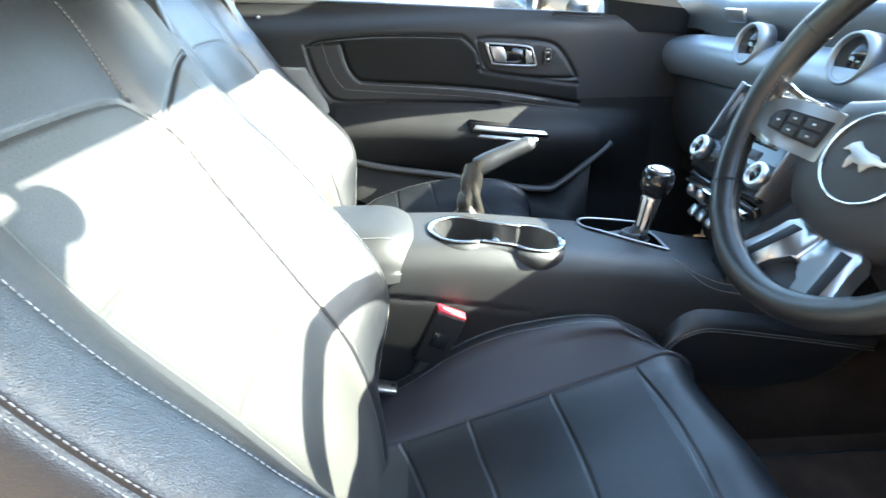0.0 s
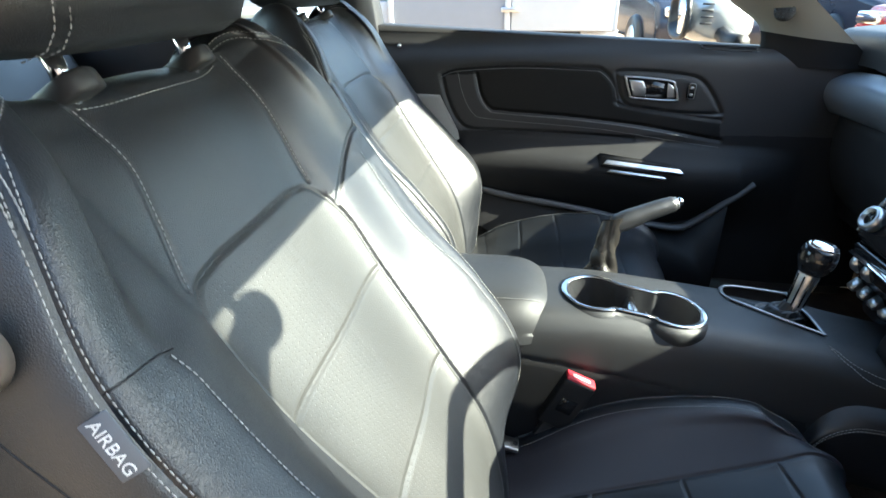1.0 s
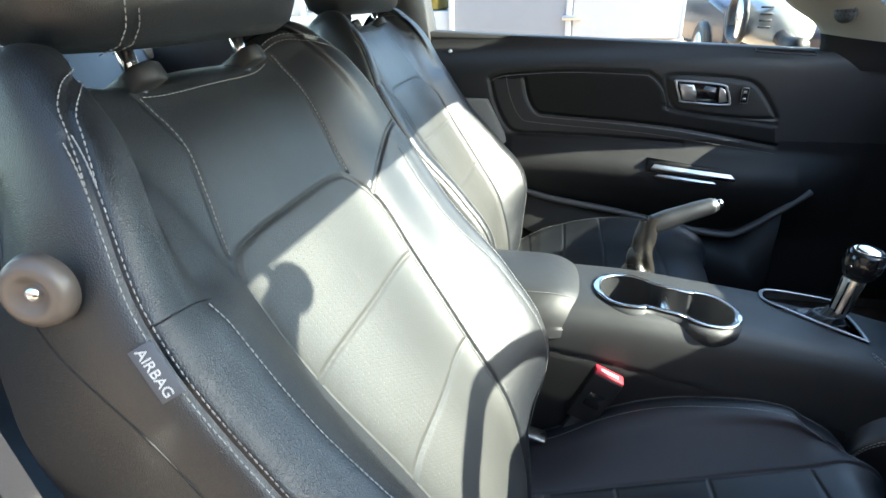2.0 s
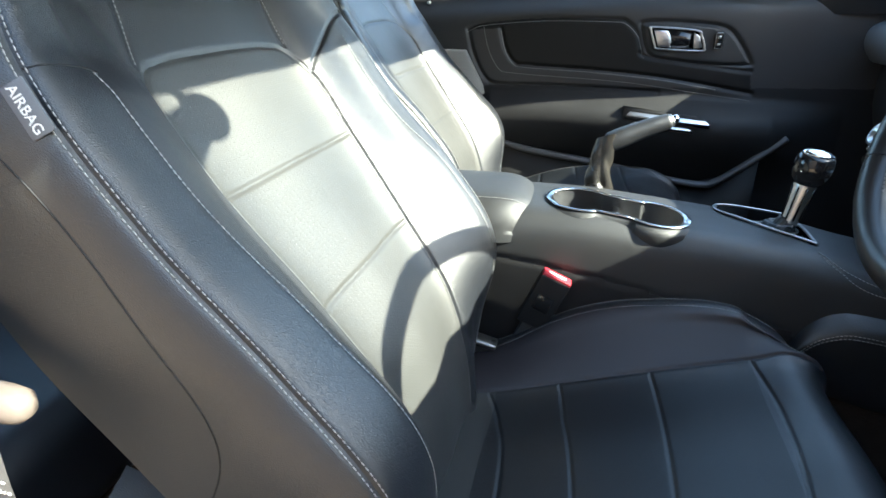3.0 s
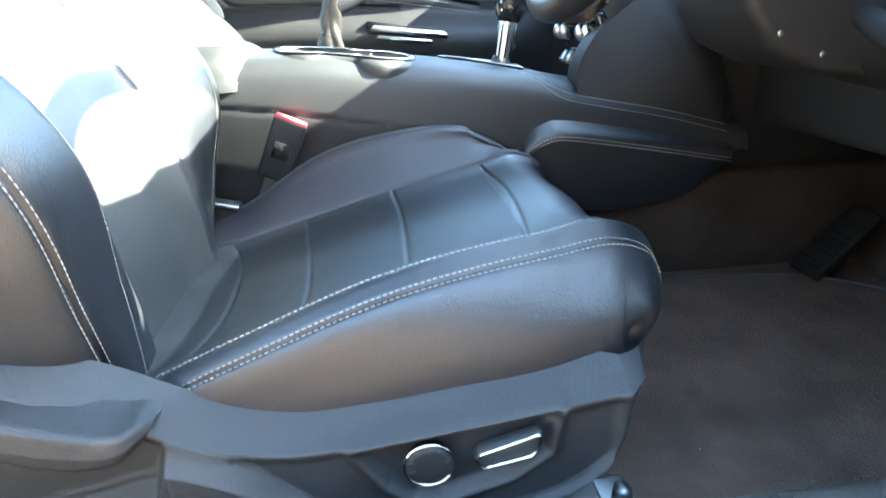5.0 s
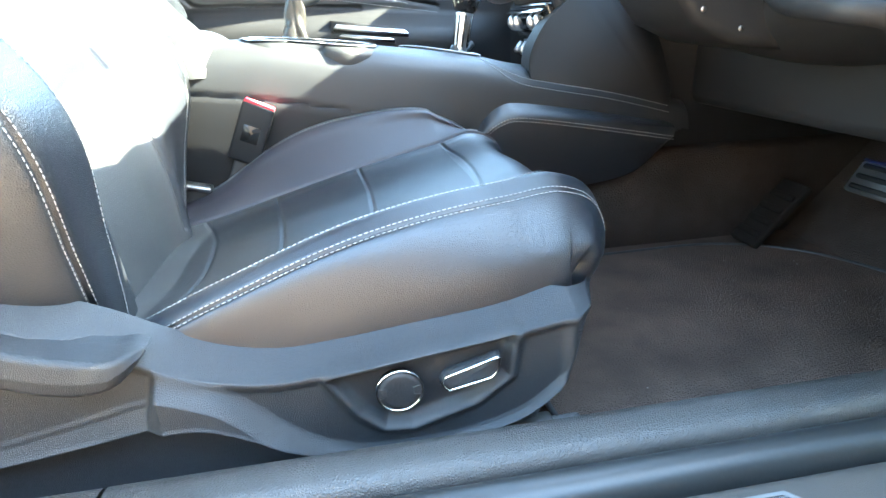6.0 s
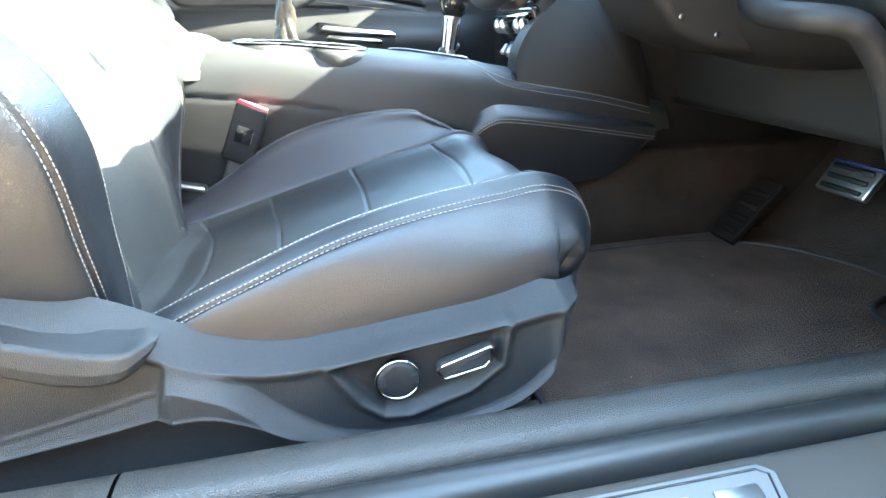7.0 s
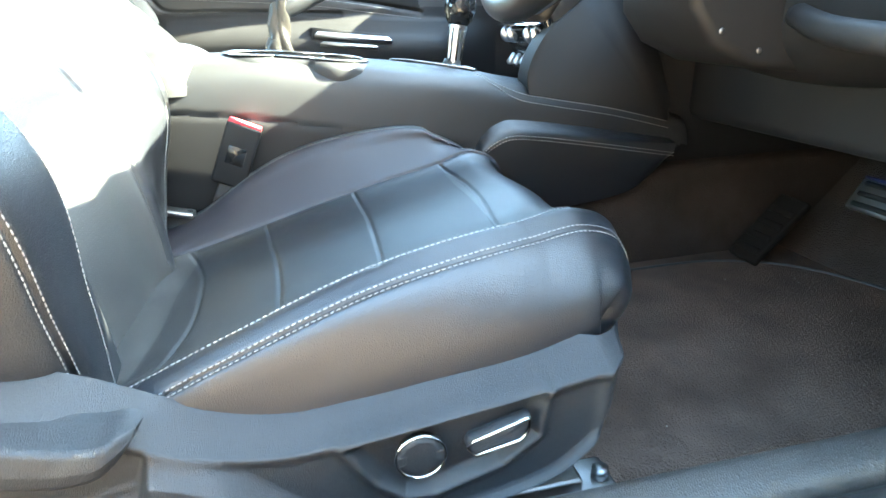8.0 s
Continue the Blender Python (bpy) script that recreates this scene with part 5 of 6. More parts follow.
# side cheek of the stack over the driver's knee
cheek_o = smooth_line([(0.430, 0.548), (0.424, 0.58), (0.430, 0.607), (0.449, 0.640), (0.470, 0.660), (0.497, 0.680), (0.54, 0.715), (0.59, 0.728), (0.612, 0.70), (0.620, 0.642), (0.646, 0.59), (0.672, 0.50), (0.60, 0.505), (0.50, 0.525)], 70)
part("side_cheek", prism_bm([tuple(p) for p in cheek_o], 1, -0.092, -0.05, 0.010, 4), DARK_AND_SHADED_TRIM, stack, "matt black padded cheek")
part("heater_box", prism_bm([(0.60, 0.50), (0.62, 0.80), (1.15, 0.82), (1.15, 0.40), (0.66, 0.40)], 1, -0.070, 0.07, 0.01, 2), DARK_AND_SHADED_TRIM, stack, "dark box behind the cheek")

# under-dash panels on the driver's side, footwell shade put into their trim tone
knee = thing("knee_bolster", (0.6, -0.4, 0.55), "black knee panel under the steering column", "dash panel")
prof = smooth_line([(0.60, 0.80), (0.585, 0.74), (0.575, 0.69), (0.585, 0.645), (0.63, 0.615), (0.72, 0.60), (0.85, 0.60)], 40)
P = np.stack([np.stack([prof[:, 0] - 0.05 * math.exp(-((y + 0.62) / 0.07) ** 2), np.full(40, y), prof[:, 1] - 0.02 * math.exp(-((y + 0.35) / 0.12) ** 2)], -1) for y in np.linspace(-0.66, -0.115, 70)], 0)
sheet("knee_panel", P, DARK_AND_SHADED_TRIM, knee)
L = smooth_line([(0.56, -0.43, 0.660), (0.505, -0.52, 0.650), (0.492, -0.58, 0.645), (0.515, -0.600, 0.640), (0.533, -0.602, 0.628), (0.556, -0.603, 0.602), (0.572, -0.605, 0.57), (0.62, -0.62, 0.45)], 60)
tube("kick_edge", L, 0.011, DARK_AND_SHADED_TRIM, knee, "rounded grained edge", 14)
part("kick_panel", prism_bm([(0.53, 0.66), (0.56, 0.50), (0.64, 0.36), (1.1, 0.30), (1.1, 0.66)], 1, -0.69, -0.645, 0.006), DARK_AND_SHADED_TRIM, knee)

# pedals
def pedal(y0, y1, x, z0, z1, blue):
    p = thing("pedal", (x + 0.03, (y0 + y1) / 2, z0), "ribbed metal-faced pedal" + (" with blue top strip" if blue else ""), "pedal", "pedals")
    m = Matrix.Translation((x, (y0 + y1) / 2, (z0 + z1) / 2)) @ pose(0, 0, 0, 0, 32, 0)
    w, h = (y1 - y0) / 2, (z1 - z0) / 2
    part("pad", turned(box_bm((0.0, -w, -h), (0.012, w, h), 0.004, 3), m), SATIN, p, "brushed metal pad")
    for i in range(3):
        z = -h + (i + 0.5) * 2 * h / 3
        part("rubber_rib", turned(box_bm((-0.004, -w * 0.8, z - h * 0.16), (0.002, w * 0.8, z + h * 0.16), 0.0025, 2), m), RUBBER, p)
    if blue:
        part("top_strip", turned(box_bm((-0.002, -w * 0.95, h * 0.96), (0.012, w * 0.95, h * 1.12), 0.001, 1), m), BLUE_TRIM, p, "blue strip")
    tube("pedal_arm", [m @ Vector((0.012, 0, 0)), m @ Vector((0.06, 0, 0.05)), (x + 0.16, (y0 + y1) / 2, z1 + 0.26)], 0.008, SOFT_PLASTIC, p)


pedal(-0.346, -0.258, 0.88, 0.387, 0.436, True)
acc = thing("accelerator_pedal", (0.8, -0.46, 0.272), "long dark accelerator pedal ahead of the mat", "pedal", "pedals")
part("pad", turned(box_bm((-0.006, -0.024, 0.0), (0.006, 0.024, 0.17), 0.004, 2), Matrix.Translation((0.95, -0.53, 0.30)) @ pose(0, 0, 0, 0, 35, 0)), DARK_AND_SHADED_TRIM, acc)
REST = textured("worn_rubber", (0.013, 0.0105, 0.009), 0.9, 400, 0.25, 0.3, 0.001, spec=0.05)
rest_ = thing("foot_rest", (0.74, -0.17, 0.272), "ribbed dark foot rest against the tunnel", "foot rest")
fm = Matrix.Translation((0.79, -0.165, 0.275)) @ pose(0, 0, 0, 0, 42, 0)
part("rest_pad", turned(box_bm((-0.006, -0.03, 0.0), (0.008, 0.03, 0.13), 0.004, 2), fm), REST, rest_)
for i in range(4):
    part("rib", turned(box_bm((-0.010, -0.026, 0.015 + i * 0.026), (-0.005, 0.026, 0.027 + i * 0.026), 0.002, 1), fm), REST, rest_)

# ---- steering wheel ----
wheel = thing("steering_wheel", (0.378, -0.32, 0.832), "black leather steering wheel with silver spokes", "steering wheel")
AW = radians(22)
WM = Matrix(((0, math.sin(AW), -math.cos(AW)), (-1, 0, 0), (0, math.cos(AW), math.sin(AW)))).to_4x4()
WM.translation = (0.378, -0.32, 0.832)


def wp(p, q, r=0.0):
    return WM @ Vector((p, q, r))


th = np.linspace(0, 2 * math.pi, 120, endpoint=False)
rimp = [wp(0.1690 * math.cos(t), 0.1690 * math.sin(t) * (1.0 if math.sin(t) > -0.8 else 0.99)) for t in th]
tube("rim", rimp, [0.0158 + 0.0018 * (math.exp(-((t - 2.6) / 0.25) ** 2) + math.exp(-((t - 0.55) / 0.25) ** 2)) for t in th], WHEEL_LEATHER, wheel, "leather-wrapped rim", 22, True)
stitches([wp(0.1535 * math.cos(t), 0.1535 * math.sin(t), 0.003) for t in np.linspace(2.2, 4.3, 80)], wheel, DARK_THREAD, 0.005)
for t in (0.55, 2.6, 3.75, 5.67):
    c_, e_ = wp(0.169 * math.cos(t), 0.169 * math.sin(t)), wp(math.cos(t), math.sin(t)) - wp(0, 0)
    n_ = wp(0, 0, 1) - wp(0, 0)
    tube("rim_seam", [c_ + 0.0174 * (math.cos(a_) * e_ + math.sin(a_) * n_) for a_ in np.linspace(0, math.tau, 24, endpoint=False)], 0.0007, DARK_AND_SHADED_TRIM, wheel, "dark wrap seam", 5, True)
# spokes dip from the rim to the recessed hub
SPOKE = {sg: Matrix.Translation((sg * 0.155, 0, 0.0)) @ pose(0, 0, 0, 0, -sg * 11, 0) @ Matrix.Translation((-sg * 0.155, 0, 0)) for sg in (-1, 1)}
SPOKE[0] = Matrix.Translation((0, -0.16, -0.004)) @ pose(0, 0, 0, -25, 0, 0) @ Matrix.Translation((0, 0.16, 0))
HM = WM @ Matrix.Translation((0, -0.019, -0.003))
pad_o = smooth_line([(-0.058, 0.042), (0.0, 0.054), (0.058, 0.042), (0.073, 0.0), (0.056, -0.052), (0.0, -0.073), (-0.056, -0.052), (-0.073, 0.0), (-0.058, 0.042)], 60)[:-1]
rows = [np.array([HM @ Vector((x * k_ * 1.36, y * k_ * 1.14, r)) for x, y in pad_o]) for k_, r in ((1.05, -0.075), (1.04, -0.045), (1.0, -0.030), (0.9, -0.020), (0.7, -0.014), (0.4, -0.011), (0.02, -0.010))]
hub = sheet("hub_pad", np.stack(rows, 1), SOFT_PLASTIC, wheel, "domed soft hub pad", wrap=True)
tube("hub_ring", [HM @ Vector((0.0485 * math.cos(t), 0.0425 * math.sin(t), -0.0105)) for t in np.linspace(0, 2 * math.pi, 60, endpoint=False)], 0.0016, CHROME, hub, "chrome ring", 8, True)
em = [(-0.030, 0.002), (-0.024, 0.010), (-0.016, 0.014), (-0.009, 0.009), (0.002, 0.006), (0.012, 0.006), (0.020, 0.001), (0.031, 0.002), (0.024, -0.003), (0.015, -0.003), (0.009, -0.007), (0.004, -0.014), (0.000, -0.007), (-0.010, -0.006), (-0.017, -0.015), (-0.019, -0.006), (-0.015, 0.001), (-0.022, 0.004)]
EMBLEM = textured("emblem_silver", (0.75, 0.75, 0.74), 0.4, 200, 0.05, 0.05, 0.0002, metal=0.2)
part("emblem", turned(prism_bm([(x * 0.92, y * 0.92) for x, y in em], 2, -0.013, -0.0075, 0.0006, 1), HM), EMBLEM, hub, "plain silver emblem shape")
for sg in (-1, 1):
    o = [(sg * x, y) for x, y in smooth_line([(0.050, 0.014), (0.10, 0.014), (0.130, 0.011), (0.150, 0.003), (0.157, -0.010), (0.157, -0.026), (0.150, -0.034), (0.12, -0.037), (0.052, -0.039)], 36)]
    sp = part("side_spoke", turned(prism_bm(o, 2, -0.016, 0.004, 0.004, 3), WM @ SPOKE[sg]), SPOKE_SILVER, wheel, "satin silver spoke frame")
    o2 = [(sg * x, y) for x, y in ((0.058, 0.003), (0.120, 0.002), (0.131, -0.004), (0.135, -0.012), (0.132, -0.022), (0.090, -0.025), (0.062, -0.026))]
    part("button_pad", turned(prism_bm(o2, 2, 0.002, 0.0046, 0.0008, 1), WM @ SPOKE[sg]), DARK_AND_SHADED_TRIM, sp, "black button pad")
    for x0, x1, y0_, y1_ in ((0.066, 0.088, -0.010, 0.0), (0.066, 0.088, -0.023, -0.013), (0.094, 0.110, -0.010, 0.0), (0.094, 0.110, -0.023, -0.013), (0.115, 0.127, -0.020, -0.003)):
        lo_, hi_ = sorted((sg * x0, sg * x1))
        bt = part("button", turned(box_bm((lo_, y0_, 0.0042), (hi_, y1_, 0.0062), 0.001, 2), WM @ SPOKE[sg]), SOFT_PLASTIC, sp)
        part("button_mark", turned(box_bm(((lo_ + hi_) / 2 - 0.002, (y0_ + y1_) / 2 - 0.001, 0.0060), ((lo_ + hi_) / 2 + 0.002, (y0_ + y1_) / 2 + 0.001, 0.0065), 0.0002, 1), WM @ SPOKE[sg]), SATIN, bt)
    # bright upper blade where the spoke meets the rim
    o5 = [(sg * x, y) for x, y in ((0.085, 0.017), (0.125, 0.020), (0.150, 0.030), (0.154, 0.020), (0.148, 0.010), (0.12, 0.014))]
    part("spoke_blade", turned(prism_bm(o5, 2, -0.014, -0.002, 0.002, 2), WM @ SPOKE[sg]), CHROME, wheel, "bright blade above the spoke")
    # lower arm: an open silver frame round a dark slot
    o3 = smooth_line([(0.000, -0.090), (0.030, -0.084), (0.048, -0.090), (0.056, -0.115), (0.070, -0.150), (0.066, -0.163), (0.040, -0.168), (0.030, -0.158), (0.016, -0.130), (0.000, -0.124)], 40)
    ls = part("lower_spoke", turned(prism_bm([(sg * x, y) for x, y in o3], 2, -0.012, 0.006, 0.004, 3), WM @ SPOKE[0]), SATIN, wheel, "satin silver lower spoke")
    o4 = [(sg * x, y) for x, y in ((0.026, -0.096), (0.042, -0.096), (0.058, -0.150), (0.046, -0.154))]
    part("spoke_inlay", turned(prism_bm(o4, 2, 0.004, 0.0066, 0.001, 1), WM @ SPOKE[0]), DARK_AND_SHADED_TRIM, ls, "dark slot")
part("spoke_web", turned(prism_bm([(-0.020, -0.128), (0.0, -0.122), (0.020, -0.128), (0.036, -0.158), (0.02, -0.163), (-0.02, -0.163), (-0.036, -0.158)], 2, -0.030, -0.003, 0.006, 3), WM @ SPOKE[0]), SOFT_PLASTIC, wheel, "black web between the lower spokes")
part("hub_back", turned(lathe([(0.05, -0.10), (0.062, -0.06), (0.055, -0.035), (0.0, -0.03)], 30), WM), SOFT_PLASTIC, wheel)
col = thing("steering_column", (0.5, -0.33, 0.75), "black steering column shroud with stalks and screws", "steering column")
part("shroud", turned(box_bm((-0.062, -0.065, -0.26), (0.062, 0.045, -0.055), 0.022, 4), WM), DARK_AND_SHADED_TRIM, col)
part("lower_shroud", prism_bm([(0.468, 0.72), (0.474, 0.668), (0.502, 0.634), (0.549, 0.613), (0.622, 0.602), (0.636, 0.610), (0.65, 0.72)], 1, -0.395, -0.255, 0.012, 4), DARK_AND_SHADED_TRIM, col, "lower half of the shroud")
for x_, z_ in ((0.502, 0.640), (0.548, 0.620)):
    part("screw", turned(lathe([(0.0032, 0.0), (0.0028, 0.001), (0.0, 0.001)], 14), Matrix.Translation((x_ + 0.006, -0.3945, z_ + 0.008)) @ pose(0, 0, 0, 90, 0, 0)), METAL, col, "small bright screw head")
for sg in (-1, 1):
    tube("stalk", [wp(sg * 0.05, 0.005, -0.08), wp(sg * 0.12, 0.012, -0.075), wp(sg * 0.155, 0.016, -0.07)], [0.006, 0.0075, 0.006], SOFT_PLASTIC, col)
cl = thing("instrument_hood", (0.62, -0.33, 0.9), "instrument binnacle with two dark round dials", "instrument cluster")
part("hood", box_bm((0.58, -0.50, 0.80), (0.72, -0.16, 0.955), 0.03, 4), SOFT_PLASTIC, cl)
for y in (-0.41, -0.25):
    m = Matrix.Translation((0.578, y, 0.88)) @ pose(0, 0, 0, 0, -80, 0)
    part("gauge", turned(lathe([(0.055, 0.0), (0.057, 0.012), (0.052, 0.014), (0.048, 0.004), (0.0, 0.002)], 40), m), GLOSS_BLACK, cl, "dark round gauge")
    part("gauge_ring", turned(lathe([(0.052, 0.013), (0.056, 0.016), (0.059, 0.012), (0.052, 0.013)], 40), m), SATIN, cl)

# ---- pillars, roof, rear ----
def bar(name, pts, r, mat, label, flat=1.0, segs=14, parent=None):
    return tagged(tube(name, smooth_line(pts, 30), r, mat, parent, "", segs, False, flat), label, "pillar", "", "structure")


for sg, nm in ((1, "1"), (-1, "2")):
    inner = smooth_line([(0.16, sg * 0.49, 1.245), (0.27, sg * 0.520, 1.186), (0.345, sg * 0.545, 1.13), (0.48, sg * 0.592, 1.035), (0.633, sg * 0.640, 0.923), (0.72, sg * 0.665, 0.86)], 40)
    outer = smooth_line([(0.02, sg * 0.565, 1.25), (0.14, sg * 0.615, 1.195), (0.26, sg * 0.663, 1.105), (0.378, sg * 0.700, 1.003), (0.458, sg * 0.704, 0.945), (0.47, sg * 0.705, 0.86)], 40)
    if sg < 0:
        inner[:, 1] += 0.022 + 0.045 * np.clip((1.13 - inner[:, 2]) / 0.2, 0, 1) + 0.05 * np.clip((1.02 - inner[:, 2]) / 0.06, 0, 1)
    if sg < 0:
        outer += np.array((0.02, 0.035, 0.02)) * np.clip((outer[:, 2:3] - 1.0) / 0.05, 0, 1) + np.array((0.0, -0.03, 0.0)) * np.clip((1.0 - outer[:, 2:3]) / 0.05, 0, 1)
    # passenger side: lip stretched outwards to block stray sun on the door trim
    lip = outer + (np.array((0.016, 0.07, 0.002)) if sg > 0 else 0)
    q = np.linspace(0, 1, 14)[None, :, None]
    face_in = inner[:, None] * (1 - q) + outer[:, None] * q + np.array((-0.012, -sg * 0.016, 0.0)) * np.sin(q * math.pi)
    face_out = inner[:, None] * (1 - q) + lip[:, None] * q + np.array((0.02, sg * 0.035, 0.025)) * np.sin(q * math.pi)
    PF = np.concatenate([face_in, face_out[:, ::-1][:, 1:]], 1)
    high = PF[:-1, :-1, 2] > np.interp(PF[:-1, :-1, 0], [0.45, 0.65], [0.945, 0.918])
    tagged(sheet("pillar_front_" + nm, PF, PILLAR, mask=high), "pale grey trimmed windscreen pillar", "pillar", "", "structure")
    tagged(sheet("pillar_foot_" + nm, PF, DARK_AND_SHADED_TRIM, mask=~high), "black trim at the foot of the pillar", "pillar", "", "structure")
    back = 0.085 if sg > 0 else 0.0
    bar("pillar_rear_" + nm, [(-0.62 + back, sg * 0.74, 0.30), (-0.60 + back, sg * 0.745, 0.70), (-0.60 + back, sg * 0.735, 0.95), (-0.66 + back, sg * 0.68, 1.16), (-0.70, sg * 0.60, 1.29)], 0.085, SOFT_PLASTIC, "black door pillar trim", 0.9)
    bar("roof_rail_" + nm, [(0.10, sg * 0.575, 1.25), (-0.3, sg * 0.58, 1.295), (-0.75, sg * 0.58, 1.29), (-1.3, sg * 0.52, 1.15), (-1.7, sg * 0.5, 0.98)], 0.05, FABRIC, "roof edge in grey fabric")
rx, ry = np.linspace(0.27, -1.3, 40), np.linspace(-0.66, 0.66, 40)
RX, RY = np.meshgrid(rx, ry, indexing="ij")
RZ = 1.335 - 0.10 * (RY / 0.66) ** 2 - 0.10 * np.clip((-RX - 0.5) / 0.8, 0, 1) ** 2 - 0.09 * np.clip((RX + 0.3) / 0.57, 0, 1) ** 2
roof = tagged(sheet("ceiling", np.stack([RX, RY, RZ], -1), FABRIC), "grey fabric headlining", "headlining", "", "structure")
tagged(sheet("roof", np.stack([RX, RY * 1.02, RZ + 0.03], -1), PAINT), "silver-painted car roof", "car roof", "", "structure")
tagged(part("roof_header", box_bm((0.18, -0.53, 1.184), (0.270, 0.53, 1.26), 0.012), FABRIC), "windscreen header rail", "header", "", "structure")

speaker = thing("tweeter", (0.48, 0.65, 0.97), "small round speaker grille on the windscreen pillar", "speaker")
sm = Matrix.Translation((0.478, 0.637, 0.982)) @ pose(0, 0, 0, 72, 0, -30)
part("grille", turned(lathe([(0.0215, -0.004), (0.0205, 0.006), (0.0, 0.008)], 30), sm), PLASTIC, speaker)
for i in range(5):
    for j in range(5):
        x, y = (i - 2) * 0.0075, (j - 2) * 0.0075
        if x * x + y * y < 0.0004:
            part("hole", turned(lathe([(0.002, 0.0078), (0.0018, 0.0088), (0.0, 0.0088)], 8), sm @ Matrix.Translation((x, y, 0))), GLOSS_BLACK, speaker)
# rear cabin
rear = thing("rear_bench", (-1.1, 0.0, 0.3), "dark leather rear bench behind the front seats", "rear seat")
for y0, y1 in ((-0.60, -0.02), (0.02, 0.60)):
    part("rear_backrest", turned(box_bm((-0.07, y0, 0.0), (0.07, y1, 0.58), 0.04, 4), Matrix.Translation((-1.06, 0, 0.40)) @ pose(0, 0, 0, 0, -24, 0)), LEATHER, rear)
    part("rear_cushion", box_bm((-1.05, y0, 0.27), (-0.55, y1, 0.45), 0.05, 4), LEATHER, rear)
for y in (-0.5, -0.12, 0.12, 0.5):
    L = [(Matrix.Translation((-1.06, 0, 0.40)) @ pose(0, 0, 0, 0, -24, 0)) @ Vector((0.071, y, z)) for z in (0.05, 0.3, 0.53)]
    stitches(L, rear, THREAD, 0.008)
tagged(part("parcel_shelf", box_bm((-1.75, -0.66, 0.88), (-1.25, 0.66, 0.92), 0.01), FABRIC), "grey parcel shelf behind the rear seat", "shelf", "", "structure")
tagged(part("rear_bulkhead", box_bm((-1.8, -0.78, 0.2), (-1.72, 0.78, 0.95), 0.01), SOFT_PLASTIC), "dark rear bulkhead", "wall", "", "structure")
for sg, nm in ((1, "1"), (-1, "2")):
    tagged(part("quarter_panel_" + nm, box_bm((-1.75, sg * 0.70 - 0.03, 0.25), (-0.60, sg * 0.70 + 0.03, 0.96), 0.015), SOFT_PLASTIC), "dark moulded rear quarter trim", "wall", "", "structure")
    tagged(part("body_side_" + nm, box_bm((-2.2, sg * 0.87 - 0.05, 0.2), (-0.66, sg * 0.87 + 0.05, 0.98), 0.03, 3), PAINT), "silver car rear quarter", "car body", "", "structure")
    tagged(part("front_wing_" + nm, box_bm((0.66, sg * 0.87 - 0.07, 0.2), (2.3, sg * 0.87 + 0.07, 0.90), 0.04, 3), PAINT), "silver front wing of the car", "car body", "", "structure")
# out of view, added to stop sun through the gap beside the wing
tagged(part("sun_block_hinge_pillar", box_bm((0.66, -0.84, 0.2), (0.80, -0.70, 0.90), 0.02, 3), PAINT), "unseen silver hinge pillar added ahead of the sill to block sun", "pillar", "", "structure")
tagged(part("bonnet", box_bm((1.12, -0.8, 0.80), (2.35, 0.8, 0.90), 0.04, 3), PAINT), "silver bonnet ahead of the windscreen", "car body", "", "structure")
# seat belt on the driver's pillar
belt_ = thing("seat_belt", (-0.36, -0.63, 0.62), "pale grey seat belt looped round a rounded bar behind the seat", "seat belt")
tube("anchor_bar", [(-0.47, -0.648, 0.692), (-0.302, -0.632, 0.672), (-0.290, -0.631, 0.671), (-0.284, -0.6305, 0.670)], [0.013, 0.013, 0.0115, 0.006], GUIDE, belt_, "bronze-grey rounded bar", 20)
along = np.array((0.18, -0.018, -0.018)) / np.linalg.norm((0.18, -0.018, -0.018))
loop = [(0.030, -0.070), (0.026, -0.045), (0.019, -0.02), (0.0155, -0.004), (0.012, 0.008), (0.004, 0.0155), (-0.006, 0.0145), (-0.02, 0.05), (-0.06, 0.18), (-0.10, 0.36)]
L = smooth_line(loop, 50)
c0 = np.array((-0.296, -0.632, 0.6715))
V = np.stack([c0 - along * w0 + np.stack([-0.85 * np.clip(L[:, 1], 0, 1) - 0.35 * np.clip(L[:, 1] + 0.01, -1, 0), -L[:, 0], L[:, 1]], 1) for w0 in (0.0, 0.012, 0.036, 0.048)], 1)
sheet("webbing", V, WEBBING, belt_, "woven webbing loop")
for dz in (-0.032, -0.040, -0.048):
    stitches([c0 - along * w0 + np.array((-0.35 * (dz + 0.01), -0.0262 - 0.08 * (-dz - 0.04), dz + 0.002 * math.sin(w0 * 900))) for w0 in np.linspace(0.003, 0.045, 14)], belt_, WHITE_INK, 0.006, 0.0009)
gd = thing("belt_guide", (-0.30, -0.60, 0.895), "bronze-grey rounded belt guide on the seat shoulder", "belt guide")
gm = Matrix.Translation((-0.313, -0.593, 0.897)) @ pose(0, 0, 0, 84, 0, 12)
part("guide_body", turned(lathe([(0.0, 0.006), (0.007, 0.006), (0.010, 0.010), (0.014, 0.0105), (0.0185, 0.007), (0.0205, 0.0)], 36), gm), GUIDE, gd)
part("guide_pin", turned(lathe([(0.0, 0.010), (0.003, 0.0095), (0.005, 0.006), (0.005, 0.0)], 24), gm), CHROME, gd, "bright rivet")

